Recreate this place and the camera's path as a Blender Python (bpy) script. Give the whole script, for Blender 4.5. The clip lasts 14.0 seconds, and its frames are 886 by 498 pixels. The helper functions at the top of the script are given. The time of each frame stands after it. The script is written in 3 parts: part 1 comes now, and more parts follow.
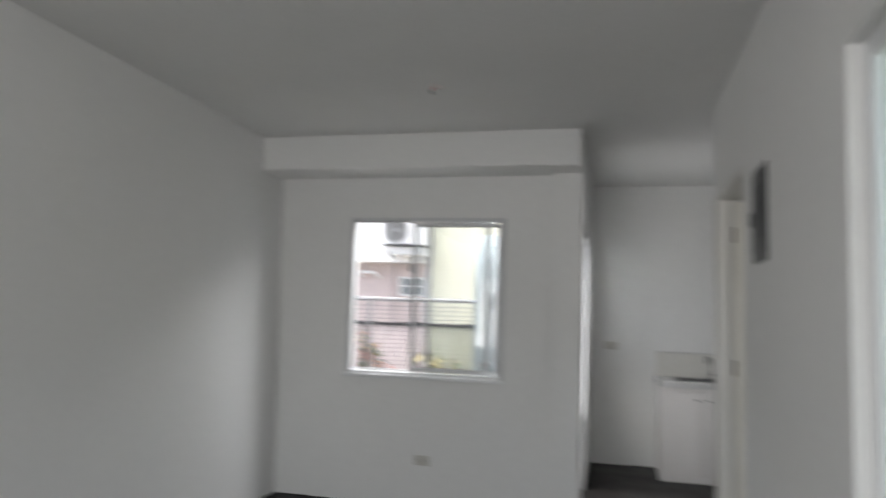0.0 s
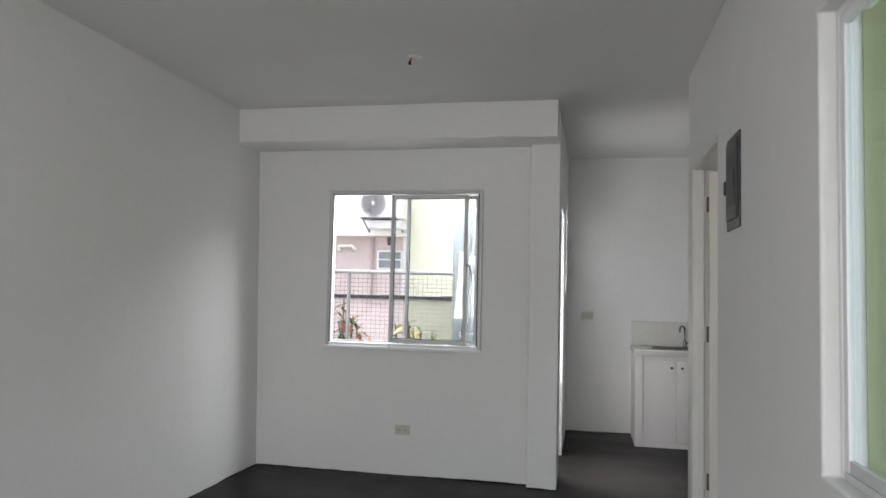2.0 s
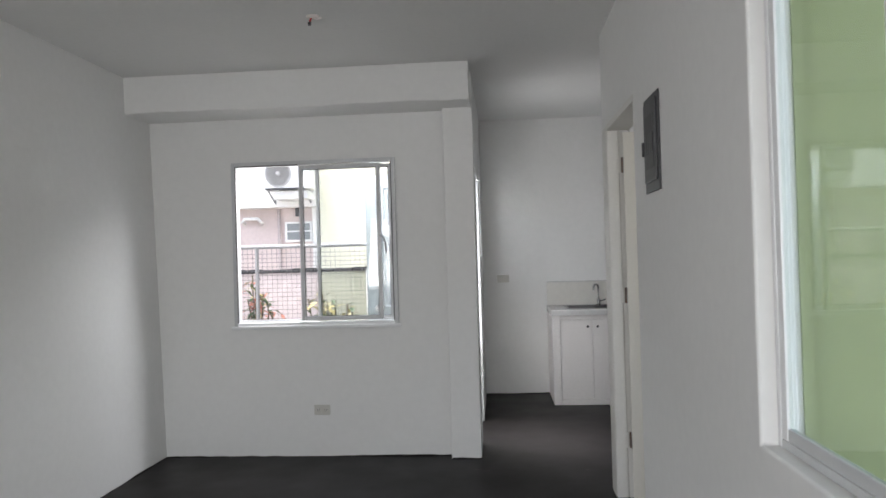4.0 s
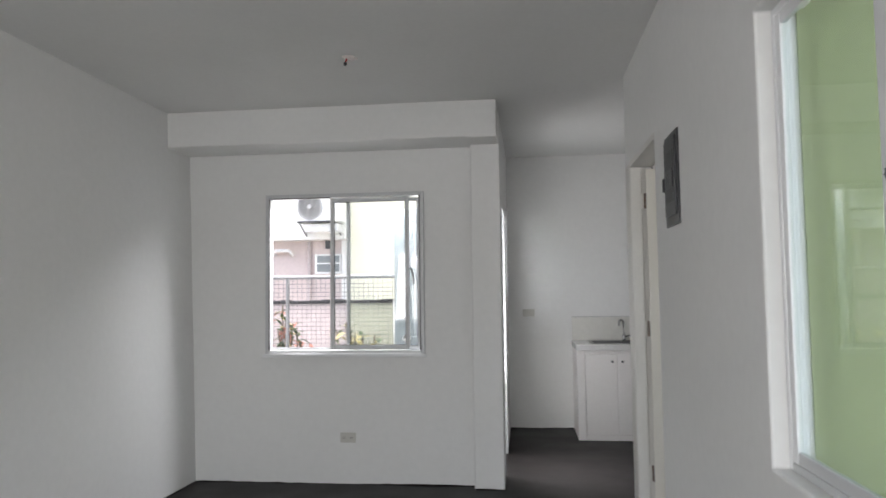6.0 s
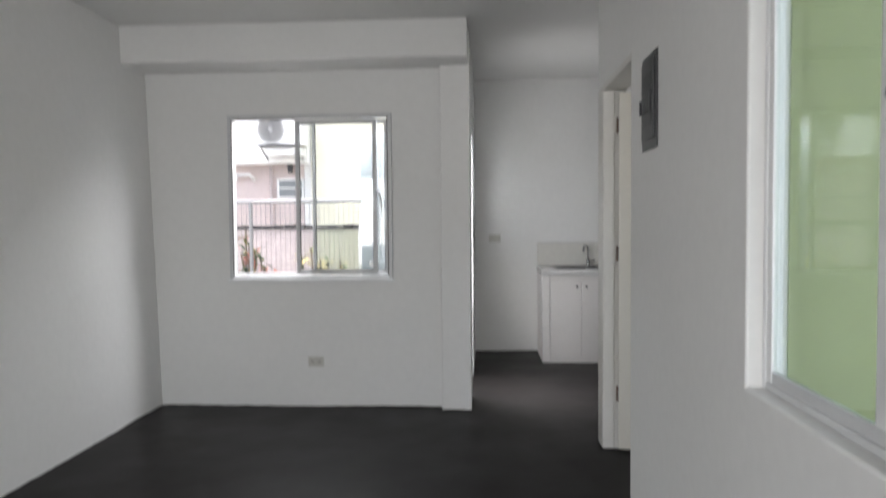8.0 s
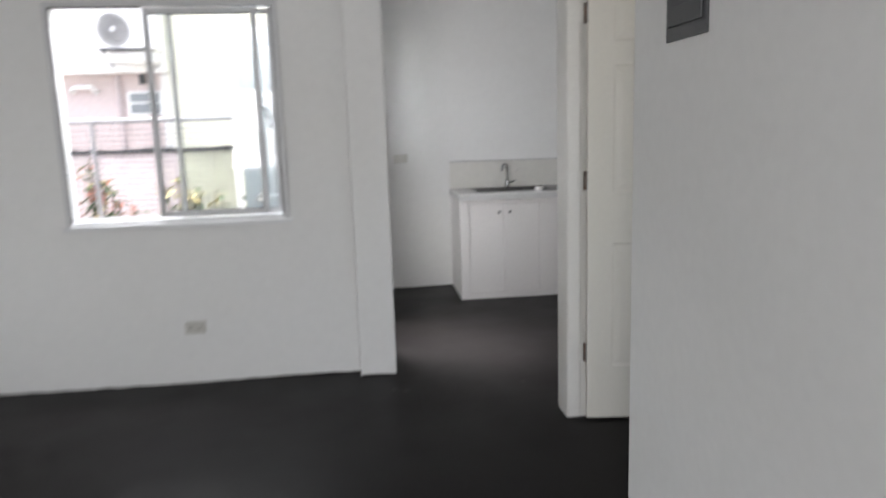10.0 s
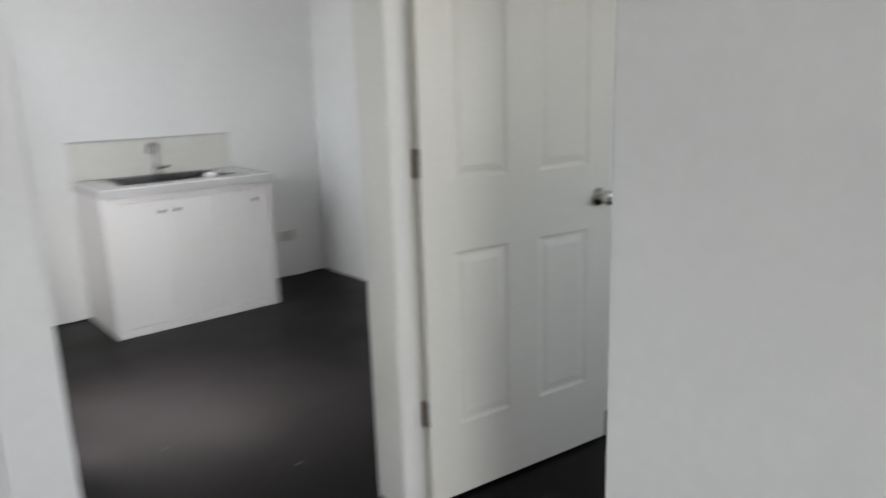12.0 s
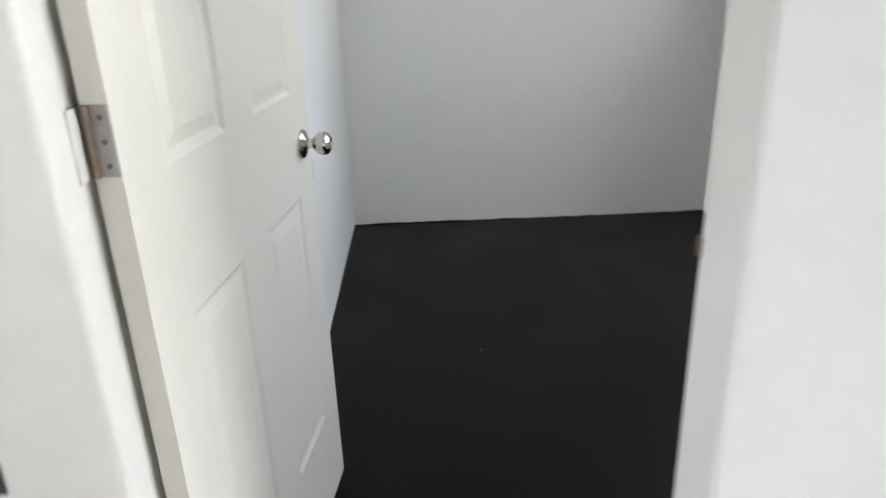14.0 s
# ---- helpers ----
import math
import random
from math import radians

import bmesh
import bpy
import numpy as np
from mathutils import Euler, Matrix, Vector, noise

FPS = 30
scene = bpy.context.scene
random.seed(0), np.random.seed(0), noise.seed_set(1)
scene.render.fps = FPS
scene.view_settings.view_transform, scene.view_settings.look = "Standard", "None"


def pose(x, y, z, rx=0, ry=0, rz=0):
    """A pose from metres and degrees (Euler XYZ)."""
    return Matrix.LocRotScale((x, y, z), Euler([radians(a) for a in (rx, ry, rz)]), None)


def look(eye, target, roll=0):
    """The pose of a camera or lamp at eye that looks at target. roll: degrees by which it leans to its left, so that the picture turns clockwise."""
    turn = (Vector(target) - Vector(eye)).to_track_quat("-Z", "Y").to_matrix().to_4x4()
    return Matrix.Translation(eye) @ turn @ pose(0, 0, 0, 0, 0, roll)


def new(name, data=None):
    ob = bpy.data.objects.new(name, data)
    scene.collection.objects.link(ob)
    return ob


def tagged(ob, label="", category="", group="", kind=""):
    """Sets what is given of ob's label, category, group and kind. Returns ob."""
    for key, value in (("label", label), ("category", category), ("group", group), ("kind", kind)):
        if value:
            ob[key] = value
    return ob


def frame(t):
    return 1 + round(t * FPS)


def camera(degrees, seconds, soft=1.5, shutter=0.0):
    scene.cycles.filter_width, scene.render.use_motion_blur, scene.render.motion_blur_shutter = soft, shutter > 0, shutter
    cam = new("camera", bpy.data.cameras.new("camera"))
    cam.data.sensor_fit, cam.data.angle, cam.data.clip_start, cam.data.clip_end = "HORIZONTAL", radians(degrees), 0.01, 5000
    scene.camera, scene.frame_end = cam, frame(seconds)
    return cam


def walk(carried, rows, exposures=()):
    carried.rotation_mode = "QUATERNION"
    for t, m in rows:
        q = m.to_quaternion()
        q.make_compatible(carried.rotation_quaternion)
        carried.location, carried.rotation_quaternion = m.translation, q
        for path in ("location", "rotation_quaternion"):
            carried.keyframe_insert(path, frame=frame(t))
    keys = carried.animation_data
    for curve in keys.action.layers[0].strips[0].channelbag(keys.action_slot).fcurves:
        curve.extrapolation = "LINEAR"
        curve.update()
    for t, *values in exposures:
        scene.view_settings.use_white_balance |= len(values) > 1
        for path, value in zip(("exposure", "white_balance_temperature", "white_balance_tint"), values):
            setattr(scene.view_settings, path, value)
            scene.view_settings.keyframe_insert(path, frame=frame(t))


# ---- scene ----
cam = camera(64.4, 14.0, soft=1.6, shutter=0.8)
PATH = [
    (0, (2.507, 0.379, 1.374), (2.038, 2.313, 1.571), 2.0),
    (0.2, (2.501, 0.384, 1.38), (2.189, 2.353, 1.544), 1.3),
    (0.5, (2.511, 0.411, 1.369), (2.243, 2.389, 1.507), 0.6),
    (0.8, (2.508, 0.386, 1.371), (2.186, 2.354, 1.527), 2.3),
    (1, (2.509, 0.376, 1.349), (2.093, 2.329, 1.457), 2.0),
    (1.2, (2.499, 0.363, 1.364), (2.129, 2.326, 1.457), 1.5),
    (1.5, (2.498, 0.38, 1.357), (2.137, 2.346, 1.401), 0.2),
    (1.8, (2.506, 0.367, 1.351), (2.114, 2.327, 1.428), 1.0),
    (2, (2.497, 0.352, 1.351), (2.094, 2.307, 1.478), 1.4),
    (2.3, (2.502, 0.38, 1.357), (2.203, 2.356, 1.454), 0.3),
    (2.5, (2.455, 0.357, 1.352), (2.245, 2.345, 1.411), 0.3),
    (2.7, (2.493, 0.437, 1.348), (2.403, 2.435, 1.329), 0.9),
    (3, (2.466, 0.449, 1.371), (2.297, 2.442, 1.384), -0.2),
    (3.2, (2.466, 0.54, 1.354), (2.286, 2.532, 1.328), 0.2),
    (3.3, (2.465, 0.567, 1.357), (2.285, 2.558, 1.339), -0.6),
    (3.5, (2.439, 0.589, 1.399), (2.308, 2.584, 1.432), -2.0),
    (3.7, (2.441, 0.563, 1.406), (2.3, 2.558, 1.429), -1.9),
    (5.8, (2.463, 0.408, 1.372), (2.271, 2.397, 1.47), -0.6),
    (6, (2.459, 0.398, 1.373), (2.232, 2.381, 1.5), -0.7),
    (6.5, (2.462, 0.403, 1.365), (2.219, 2.386, 1.46), -1.2),
    (7, (2.469, 0.402, 1.365), (2.219, 2.384, 1.456), -1.6),
    (7.5, (2.469, 0.41, 1.369), (2.307, 2.4, 1.494), -0.9),
    (7.7, (2.451, 0.417, 1.358), (2.307, 2.411, 1.412), -0.8),
    (9.8, (2.151, 1.276, 1.413), (2.306, 3.236, 1.045), 0.0),
    (10, (2.148, 1.443, 1.41), (2.369, 3.403, 1.075), -1.8),
    (10.3, (2.089, 1.659, 1.423), (2.391, 3.615, 1.132), -2.0),
    (10.5, (2.066, 1.816, 1.406), (2.412, 3.751, 1.036), -0.9),
    (10.8, (1.974, 2.006, 1.406), (2.573, 3.895, 1.142), -1.3),
    (11, (1.894, 2.127, 1.417), (2.708, 3.934, 1.149), -1.5),
    (11.2, (1.876, 2.263, 1.407), (2.835, 3.992, 1.101), -1.8),
    (11.5, (1.895, 2.546, 1.369), (2.948, 4.21, 1.022), -2.8),
    (11.8, (1.857, 2.761, 1.398), (3.019, 4.319, 0.928), -1.5),
    (12, (1.839, 2.921, 1.374), (3.109, 4.401, 0.932), -1.8),
    (12.2, (1.861, 3.05, 1.358), (3.305, 4.336, 0.846), -0.6),
    (12.5, (1.826, 3.281, 1.386), (3.37, 4.357, 0.698), -2.2),
    (12.8, (1.911, 3.522, 1.336), (3.502, 4.463, 0.573), -2.4),
    (13, (1.975, 3.669, 1.311), (3.62, 4.44, 0.475), -1.6),
    (13.2, (2.03, 3.801, 1.319), (3.746, 4.389, 0.476), 1.9),
    (13.5, (2.102, 3.967, 1.314), (3.927, 4.249, 0.536), 3.4),
    (13.7, (2.175, 4.081, 1.352), (4.038, 4.17, 0.629), 1.7),
    (14, (2.324, 4.198, 1.337), (4.182, 4.152, 0.599), -2.0),
]
walk(cam, [(t, look(eye, target, roll)) for t, eye, target, roll in PATH],
     [(0.0, 1.5, 6450, 10), (2.0, 1.67, 6450, 11), (3.5, 1.78, 6400, 11), (7.7, 1.80, 6450, 11), (10.0, 2.1, 6400, 12), (10.5, 2.11, 6400, 11), (11.0, 2.32, 6400, 11), (11.5, 2.36, 6400, 10), (12.0, 2.5, 6350, 10), (12.5, 2.64, 6350, 10), (13.0, 2.98, 6350, 10), (14.0, 3.42, 6350, 10)])

# ---- light ----
world = bpy.data.worlds.new("overcast_sky")
scene.world = world
world.use_nodes = True
wn = world.node_tree.nodes
sky = wn.new("ShaderNodeTexSky")
sky.sky_type = "NISHITA"
sky.sun_disc = False
sky.sun_elevation = radians(72)
sky.sun_rotation = radians(234)
sky.air_density, sky.dust_density, sky.ozone_density = 1.0, 4.0, 1.0
haze = wn.new("ShaderNodeHueSaturation")
haze.inputs["Saturation"].default_value = 0.6
world.node_tree.links.new(sky.outputs[0], haze.inputs["Color"])
world.node_tree.links.new(haze.outputs[0], wn["Background"].inputs[0])
wn["Background"].inputs[1].default_value = 0.15
sun = new("sun", bpy.data.lights.new("sun", "SUN"))
sun.data.energy, sun.data.angle, sun.data.color = 1.5, radians(28), (1.0, 0.96, 0.9)
sun.matrix_world = look((-2.2, -1.6, 8), (0, 0, 0))


def window_lamp(name, eye, target, width, height, watts, colour, spread=180):
    """Sky light that comes in through an opening."""
    ob = new(name, bpy.data.lights.new(name, "AREA"))
    ob.data.shape, ob.data.size, ob.data.size_y = "RECTANGLE", width, height
    ob.data.energy, ob.data.color = watts, colour
    ob.data.spread = radians(spread)
    ob.matrix_world = look(eye, target)
    return ob


window_lamp("front_window_light", (1.0, -1.42, 1.5), (3.1, 2.8, 0.3), 1.5, 1.15, 7.6, (1.0, 0.985, 0.955), 125)
window_lamp("front_door_light", (2.45, -1.42, 1.05), (0.6, 2.0, 0.1), 0.85, 1.5, 5.5, (1.0, 0.985, 0.955), 110)
window_lamp("window_sky_light", (1.135, 5.88, 2.43), (1.135, 4.88, 1.57), 1.0, 0.42, 19.0, (0.985, 0.985, 1.0), 150)
window_lamp("bedroom_window_light", (4.6, 2.56, 1.5), (4.6, 5, 2.6), 1.1, 1.1, 1.2, (1.0, 0.99, 0.93))
window_lamp("back_door_light", (2.13, 6.18, 1.3), (4.4, 6.6, 1.85), 0.68, 1.4, 2.9, (1.0, 0.99, 0.99), 160)
window_lamp("back_door_sky", (2.12, 6.18, 1.75), (2.74, 5.82, 0.0), 0.55, 0.40, 6.0, (1.0, 0.985, 0.975), 50)


# ---- materials ----
def material(name, colour, rough=0.6, metal=0.0, grain=40.0, vary=0.06, bump=0.05, stains=0.06, stain_scale=1.6, stain_colour=None, spec=0.5, wave=0.0):
    """Base colour with fine grain, large uneven stains and a little relief."""
    m = bpy.data.materials.new(name)
    m.use_nodes = True
    nt = m.node_tree
    b = nt.nodes["Principled BSDF"]
    co = nt.nodes.new("ShaderNodeTexCoord")
    geo = nt.nodes.new("ShaderNodeNewGeometry")
    fine = nt.nodes.new("ShaderNodeTexNoise")
    fine.inputs["Scale"].default_value, fine.inputs["Detail"].default_value = grain, 6
    wide = nt.nodes.new("ShaderNodeTexNoise")
    wide.inputs["Scale"].default_value, wide.inputs["Detail"].default_value = stain_scale, 5
    nt.links.new(geo.outputs["Position"], fine.inputs["Vector"])
    nt.links.new(geo.outputs["Position"], wide.inputs["Vector"])

    def ramp(source, lo, hi, a, z):
        r = nt.nodes.new("ShaderNodeMapRange")
        r.inputs[1].default_value, r.inputs[2].default_value = lo, hi
        r.inputs[3].default_value, r.inputs[4].default_value = a, z
        nt.links.new(source, r.inputs[0])
        return r.outputs[0]

    def mix(blend, fac, a, c):
        x = nt.nodes.new("ShaderNodeMix")
        x.data_type, x.blend_type = "RGBA", blend
        for sock, v in ((x.inputs[0], fac), (x.inputs[6], a), (x.inputs[7], c)):
            if isinstance(v, (int, float)):
                sock.default_value = v
            elif isinstance(v, tuple):
                sock.default_value = (*v, 1)
            else:
                nt.links.new(v, sock)
        return x.outputs[2]

    dark = tuple(c * (1 - vary) for c in colour)
    light = tuple(min(1, c * (1 + vary)) for c in colour)
    base = mix("MIX", ramp(fine.outputs[0], 0.3, 0.7, 0, 1), dark, light)
    sc = stain_colour or tuple(c * 0.6 for c in colour)
    base = mix("MIX", ramp(wide.outputs[0], 0.45, 0.75, 0, stains * 3), base, sc)
    nt.links.new(base, b.inputs["Base Color"])
    nt.links.new(ramp(wide.outputs[0], 0.3, 0.7, max(0.03, rough - 0.07), min(1, rough + 0.07)), b.inputs["Roughness"])
    b.inputs["Metallic"].default_value = metal
    b.inputs["Specular IOR Level"].default_value = spec
    if bump:
        bp = nt.nodes.new("ShaderNodeBump")
        bp.inputs["Strength"].default_value, bp.inputs["Distance"].default_value = bump, 0.004
        nt.links.new(fine.outputs[0], bp.inputs["Height"])
        nt.links.new(bp.outputs[0], b.inputs["Normal"])
        if wave:
            trowel = nt.nodes.new("ShaderNodeTexNoise")
            trowel.inputs["Scale"].default_value, trowel.inputs["Detail"].default_value = 3.2, 3
            nt.links.new(geo.outputs["Position"], trowel.inputs["Vector"])
            big = nt.nodes.new("ShaderNodeBump")
            big.inputs["Strength"].default_value, big.inputs["Distance"].default_value = wave, 0.02
            nt.links.new(trowel.outputs[0], big.inputs["Height"])
            nt.links.new(big.outputs[0], bp.inputs["Normal"])
    return m


def glass_material(name, tint, gloss=0.02):
    """A thin clear pane whose gloss grows towards grazing view."""
    m = bpy.data.materials.new(name)
    m.use_nodes = True
    nt = m.node_tree
    nt.nodes.remove(nt.nodes["Principled BSDF"])
    clear, shine, facing, power, scale, mixer = (nt.nodes.new("ShaderNode" + k) for k in ("BsdfTransparent", "BsdfGlossy", "LayerWeight", "Math", "MapRange", "MixShader"))
    clear.inputs[0].default_value = (*tint, 1)
    shine.inputs["Roughness"].default_value = gloss
    facing.inputs[0].default_value = 0.5
    power.operation = "POWER"
    power.inputs[1].default_value = 5.0
    scale.inputs[3].default_value, scale.inputs[4].default_value = 0.04, 0.9
    nt.links.new(facing.outputs["Facing"], power.inputs[0])
    nt.links.new(power.outputs[0], scale.inputs[0])
    nt.links.new(scale.outputs[0], mixer.inputs[0])
    nt.links.new(clear.outputs[0], mixer.inputs[1])
    nt.links.new(shine.outputs[0], mixer.inputs[2])
    nt.links.new(mixer.outputs[0], nt.nodes["Material Output"].inputs[0])
    return m


M_WALL = material("white_wall_paint", (0.78, 0.78, 0.77), 0.75, grain=25, vary=0.015, bump=0.12, stains=0.03, stain_scale=1.1, stain_colour=(0.66, 0.66, 0.64), wave=0.35)
M_CEIL = material("ceiling_paint", (0.74, 0.74, 0.73), 0.85, grain=30, vary=0.015, bump=0.08, stains=0.03, wave=0.2)
M_FLOOR = material("charcoal_vinyl_floor", (0.0060, 0.0051, 0.0051), 0.40, grain=55, vary=0.22, bump=0.02, stains=0.12, stain_scale=2.2, stain_colour=(0.0135, 0.0118, 0.0116), spec=0.10)
M_DOOR = material("cream_door_enamel", (0.77, 0.745, 0.675), 0.42, grain=60, vary=0.015, bump=0.03, stains=0.03, stain_colour=(0.66, 0.64, 0.57))
M_FRAME = material("cream_jamb_enamel", (0.71, 0.70, 0.67), 0.5, grain=60, vary=0.02, bump=0.05, stains=0.08, stain_colour=(0.6, 0.57, 0.5))
M_CASING = material("grey_casing_paint", (0.42, 0.415, 0.42), 0.5, grain=60, vary=0.03, bump=0.05, stains=0.08)
M_ALU = material("white_powder_coated_aluminium", (0.78, 0.79, 0.80), 0.35, grain=80, vary=0.015, bump=0.0, stains=0.03)
M_SINK = material("dull_sink_steel", (0.20, 0.20, 0.205), 0.3, metal=1.0, grain=120, vary=0.08, bump=0.0)
# grey sashes; also puts shade into the colour of some white members
M_SASH = material("grey_and_shaded_white_aluminium", (0.60, 0.61, 0.62), 0.35, grain=80, vary=0.02, bump=0.0, stains=0.05)
M_GASKET = material("dark_rubber_gasket", (0.06, 0.06, 0.06), 0.7, bump=0.0)
M_CHROME = material("polished_chrome", (0.62, 0.60, 0.57), 0.08, metal=1.0, grain=90, vary=0.03, bump=0.0)
M_TAP = material("grey_tap_chrome", (0.32, 0.32, 0.32), 0.18, metal=1.0, grain=90, vary=0.03, bump=0.0)
M_HINGE = material("worn_hinge_metal", (0.16, 0.13, 0.11), 0.55, metal=0.5, grain=90, vary=0.15, bump=0.05, stains=0.25, stain_scale=30, stain_colour=(0.25, 0.13, 0.07))
M_HINGE_PLATE = material("dull_hinge_plate", (0.40, 0.39, 0.38), 0.55, metal=0.4, grain=90, vary=0.12, bump=0.03, stains=0.15, stain_scale=25, stain_colour=(0.22, 0.13, 0.08))
M_PANEL = material("grey_painted_sheet_metal", (0.058, 0.06, 0.063), 0.4, metal=0.2, grain=80, vary=0.05, bump=0.03)
M_PANEL_DARK = material("dark_grey_sheet_metal", (0.05, 0.05, 0.055), 0.45, metal=0.2, grain=80, vary=0.05)
M_PLATE = material("beige_plastic_plate", (0.57, 0.56, 0.52), 0.45, grain=90, vary=0.02, bump=0.0)
M_SLOT = material("dark_socket_slots", (0.05, 0.05, 0.05), 0.6, bump=0.0)
M_CABINET = material("white_cabinet_paint", (0.74, 0.72, 0.71), 0.5, grain=50, vary=0.02, bump=0.05, stains=0.05, stain_colour=(0.68, 0.66, 0.63))
M_TILE = material("pale_glazed_tile", (0.72, 0.72, 0.71), 0.2, grain=30, vary=0.03, bump=0.0, stains=0.05)
M_TILE_EDGE = material("grey_tile_edge", (0.55, 0.55, 0.55), 0.3, grain=30, vary=0.04, bump=0.0)
M_SPLASH = material("pale_backsplash_tile", (0.68, 0.67, 0.63), 0.3, grain=30, vary=0.03, bump=0.0)
M_BROWN = material("brown_stained_door", (0.06, 0.042, 0.035), 0.55, grain=30, vary=0.2, bump=0.06)
M_TREAD = material("dark_stair_tread", (0.03, 0.028, 0.028), 0.45, grain=50, vary=0.2)
M_GREEN = material("lime_green_exterior_paint", (0.335, 0.375, 0.205), 0.8, grain=20, vary=0.03, bump=0.2, stains=0.05, stain_colour=(0.27, 0.33, 0.20))
M_PINK = material("dusty_pink_render", (0.64, 0.55, 0.53), 0.85, grain=20, vary=0.05, bump=0.2, stains=0.1)
M_WHITE_OUT = material("white_exterior_render", (0.85, 0.85, 0.84), 0.85, grain=20, vary=0.03, bump=0.2)
M_CREAM = material("cream_exterior_render", (0.88, 0.85, 0.69), 0.85, grain=20, vary=0.03, bump=0.2)
M_GREYWALL = material("grey_green_garden_wall", (0.42, 0.42, 0.33), 0.9, grain=15, vary=0.08, bump=0.3, stains=0.15)
M_PINKWALL = material("grey_pink_garden_wall", (0.48, 0.42, 0.42), 0.9, grain=15, vary=0.08, bump=0.3, stains=0.15)
M_COPING = material("dark_coping", (0.025, 0.025, 0.028), 0.8, grain=40, vary=0.3)
M_GALV = material("galvanised_fence_steel", (0.27, 0.27, 0.28), 0.5, metal=0.4, grain=80, vary=0.1, bump=0.0)
M_WIREMESH = material("weathered_mesh_wire", (0.10, 0.10, 0.105), 0.6, metal=0.2, grain=80, vary=0.1, bump=0.0)
M_AC = material("white_air_conditioner_casing", (0.75, 0.75, 0.74), 0.5, grain=60, vary=0.02, bump=0.0)
M_GRILLE = material("grey_fan_grille", (0.42, 0.42, 0.42), 0.5, grain=60, vary=0.05, bump=0.0)
M_LEAFDOOR = material("blue_grey_painted_steel_door", (0.30, 0.335, 0.35), 0.4, grain=40, vary=0.03, bump=0.02)
M_CONCRETE = material("outdoor_concrete", (0.38, 0.37, 0.35), 0.9, grain=15, vary=0.1, bump=0.3, stains=0.15)
M_WINGLASS_FAR = material("grey_window_pane", (0.25, 0.27, 0.28), 0.1, bump=0.0)
M_LEAF_Y = material("yellow_croton_leaf", (0.50, 0.42, 0.16), 0.5, grain=60, vary=0.3, bump=0.0)
M_LEAF_R = material("red_croton_leaf", (0.36, 0.14, 0.10), 0.5, grain=60, vary=0.3, bump=0.0)
M_LEAF_G = material("dark_green_leaf", (0.05, 0.09, 0.03), 0.5, grain=60, vary=0.3, bump=0.0)
M_STEM = material("plant_stem", (0.12, 0.09, 0.05), 0.8)
M_RED = material("red_wire_insulation", (0.5, 0.03, 0.03), 0.5, bump=0.0)
M_WIRE = material("white_wire_insulation", (0.7, 0.65, 0.63), 0.5, bump=0.0)
M_WHITEPLASTIC = material("white_plastic", (0.8, 0.79, 0.76), 0.4, bump=0.0)
M_DUST = material("pale_paint_fleck", (0.085, 0.08, 0.077), 0.9, bump=0.0)
M_ROOF = material("grey_roof_sheet", (0.5, 0.5, 0.5), 0.6)
G_CLEAR = glass_material("clear_window_glass", (0.965, 0.975, 0.975))
G_GREEN = glass_material("side_window_glass", (0.90, 0.94, 0.92))


# ---- building helpers ----
def box(bm, x0, x1, y0, y1, z0, z1, bevel=0.0, segments=2):
    m = Matrix.LocRotScale(((x0 + x1) / 2, (y0 + y1) / 2, (z0 + z1) / 2), None, (x1 - x0, y1 - y0, z1 - z0))
    vs = bmesh.ops.create_cube(bm, size=1, matrix=m)["verts"]
    if bevel:
        edges = list({e for v in vs for e in v.link_edges})
        bmesh.ops.bevel(bm, geom=edges, offset=bevel, segments=segments, affect="EDGES", profile=0.5)
    return bm


def cyl(bm, a, b, r0, r1=None, n=14):
    a, b = Vector(a), Vector(b)
    m = Matrix.Translation((a + b) / 2) @ (b - a).to_track_quat("Z", "Y").to_matrix().to_4x4()
    bmesh.ops.create_cone(bm, cap_ends=True, segments=n, radius1=r0, radius2=r0 if r1 is None else r1, depth=(b - a).length, matrix=m)
    return bm


def lathe(bm, profile, m, n=24):
    """Turn (radius, height) pairs about the z axis of m."""
    rings = []
    for r, h in profile:
        rings.append([bm.verts.new(m @ Vector((r * math.cos(6.28318 * k / n), r * math.sin(6.28318 * k / n), h))) for k in range(n)])
    for p, q in zip(rings, rings[1:]):
        for k in range(n):
            bm.faces.new((p[k], p[(k + 1) % n], q[(k + 1) % n], q[k]))
    bm.faces.new(list(reversed(rings[0])))
    bm.faces.new(rings[-1])
    return bm


def tube(bm, points, r, n=10):
    """A round pipe along a line of points."""
    points = [Vector(p) for p in points]
    rings = []
    for i, p in enumerate(points):
        d = (points[min(i + 1, len(points) - 1)] - points[max(i - 1, 0)]).normalized()
        q = d.to_track_quat("Z", "Y")
        rings.append([bm.verts.new(p + q @ Vector((r * math.cos(6.28318 * k / n), r * math.sin(6.28318 * k / n), 0))) for k in range(n)])
    for p, q in zip(rings, rings[1:]):
        for k in range(n):
            bm.faces.new((p[k], p[(k + 1) % n], q[(k + 1) % n], q[k]))
    bm.faces.new(list(reversed(rings[0])))
    bm.faces.new(rings[-1])
    return bm


def mesh_of(name, bm, mat, smooth=False):
    bmesh.ops.recalc_face_normals(bm, faces=bm.faces)
    me = bpy.data.meshes.new(name)
    bm.to_mesh(me)
    bm.free()
    me.materials.append(mat)
    if smooth:
        me.shade_smooth()
        me.set_sharp_from_angle(angle=radians(35))
    return me


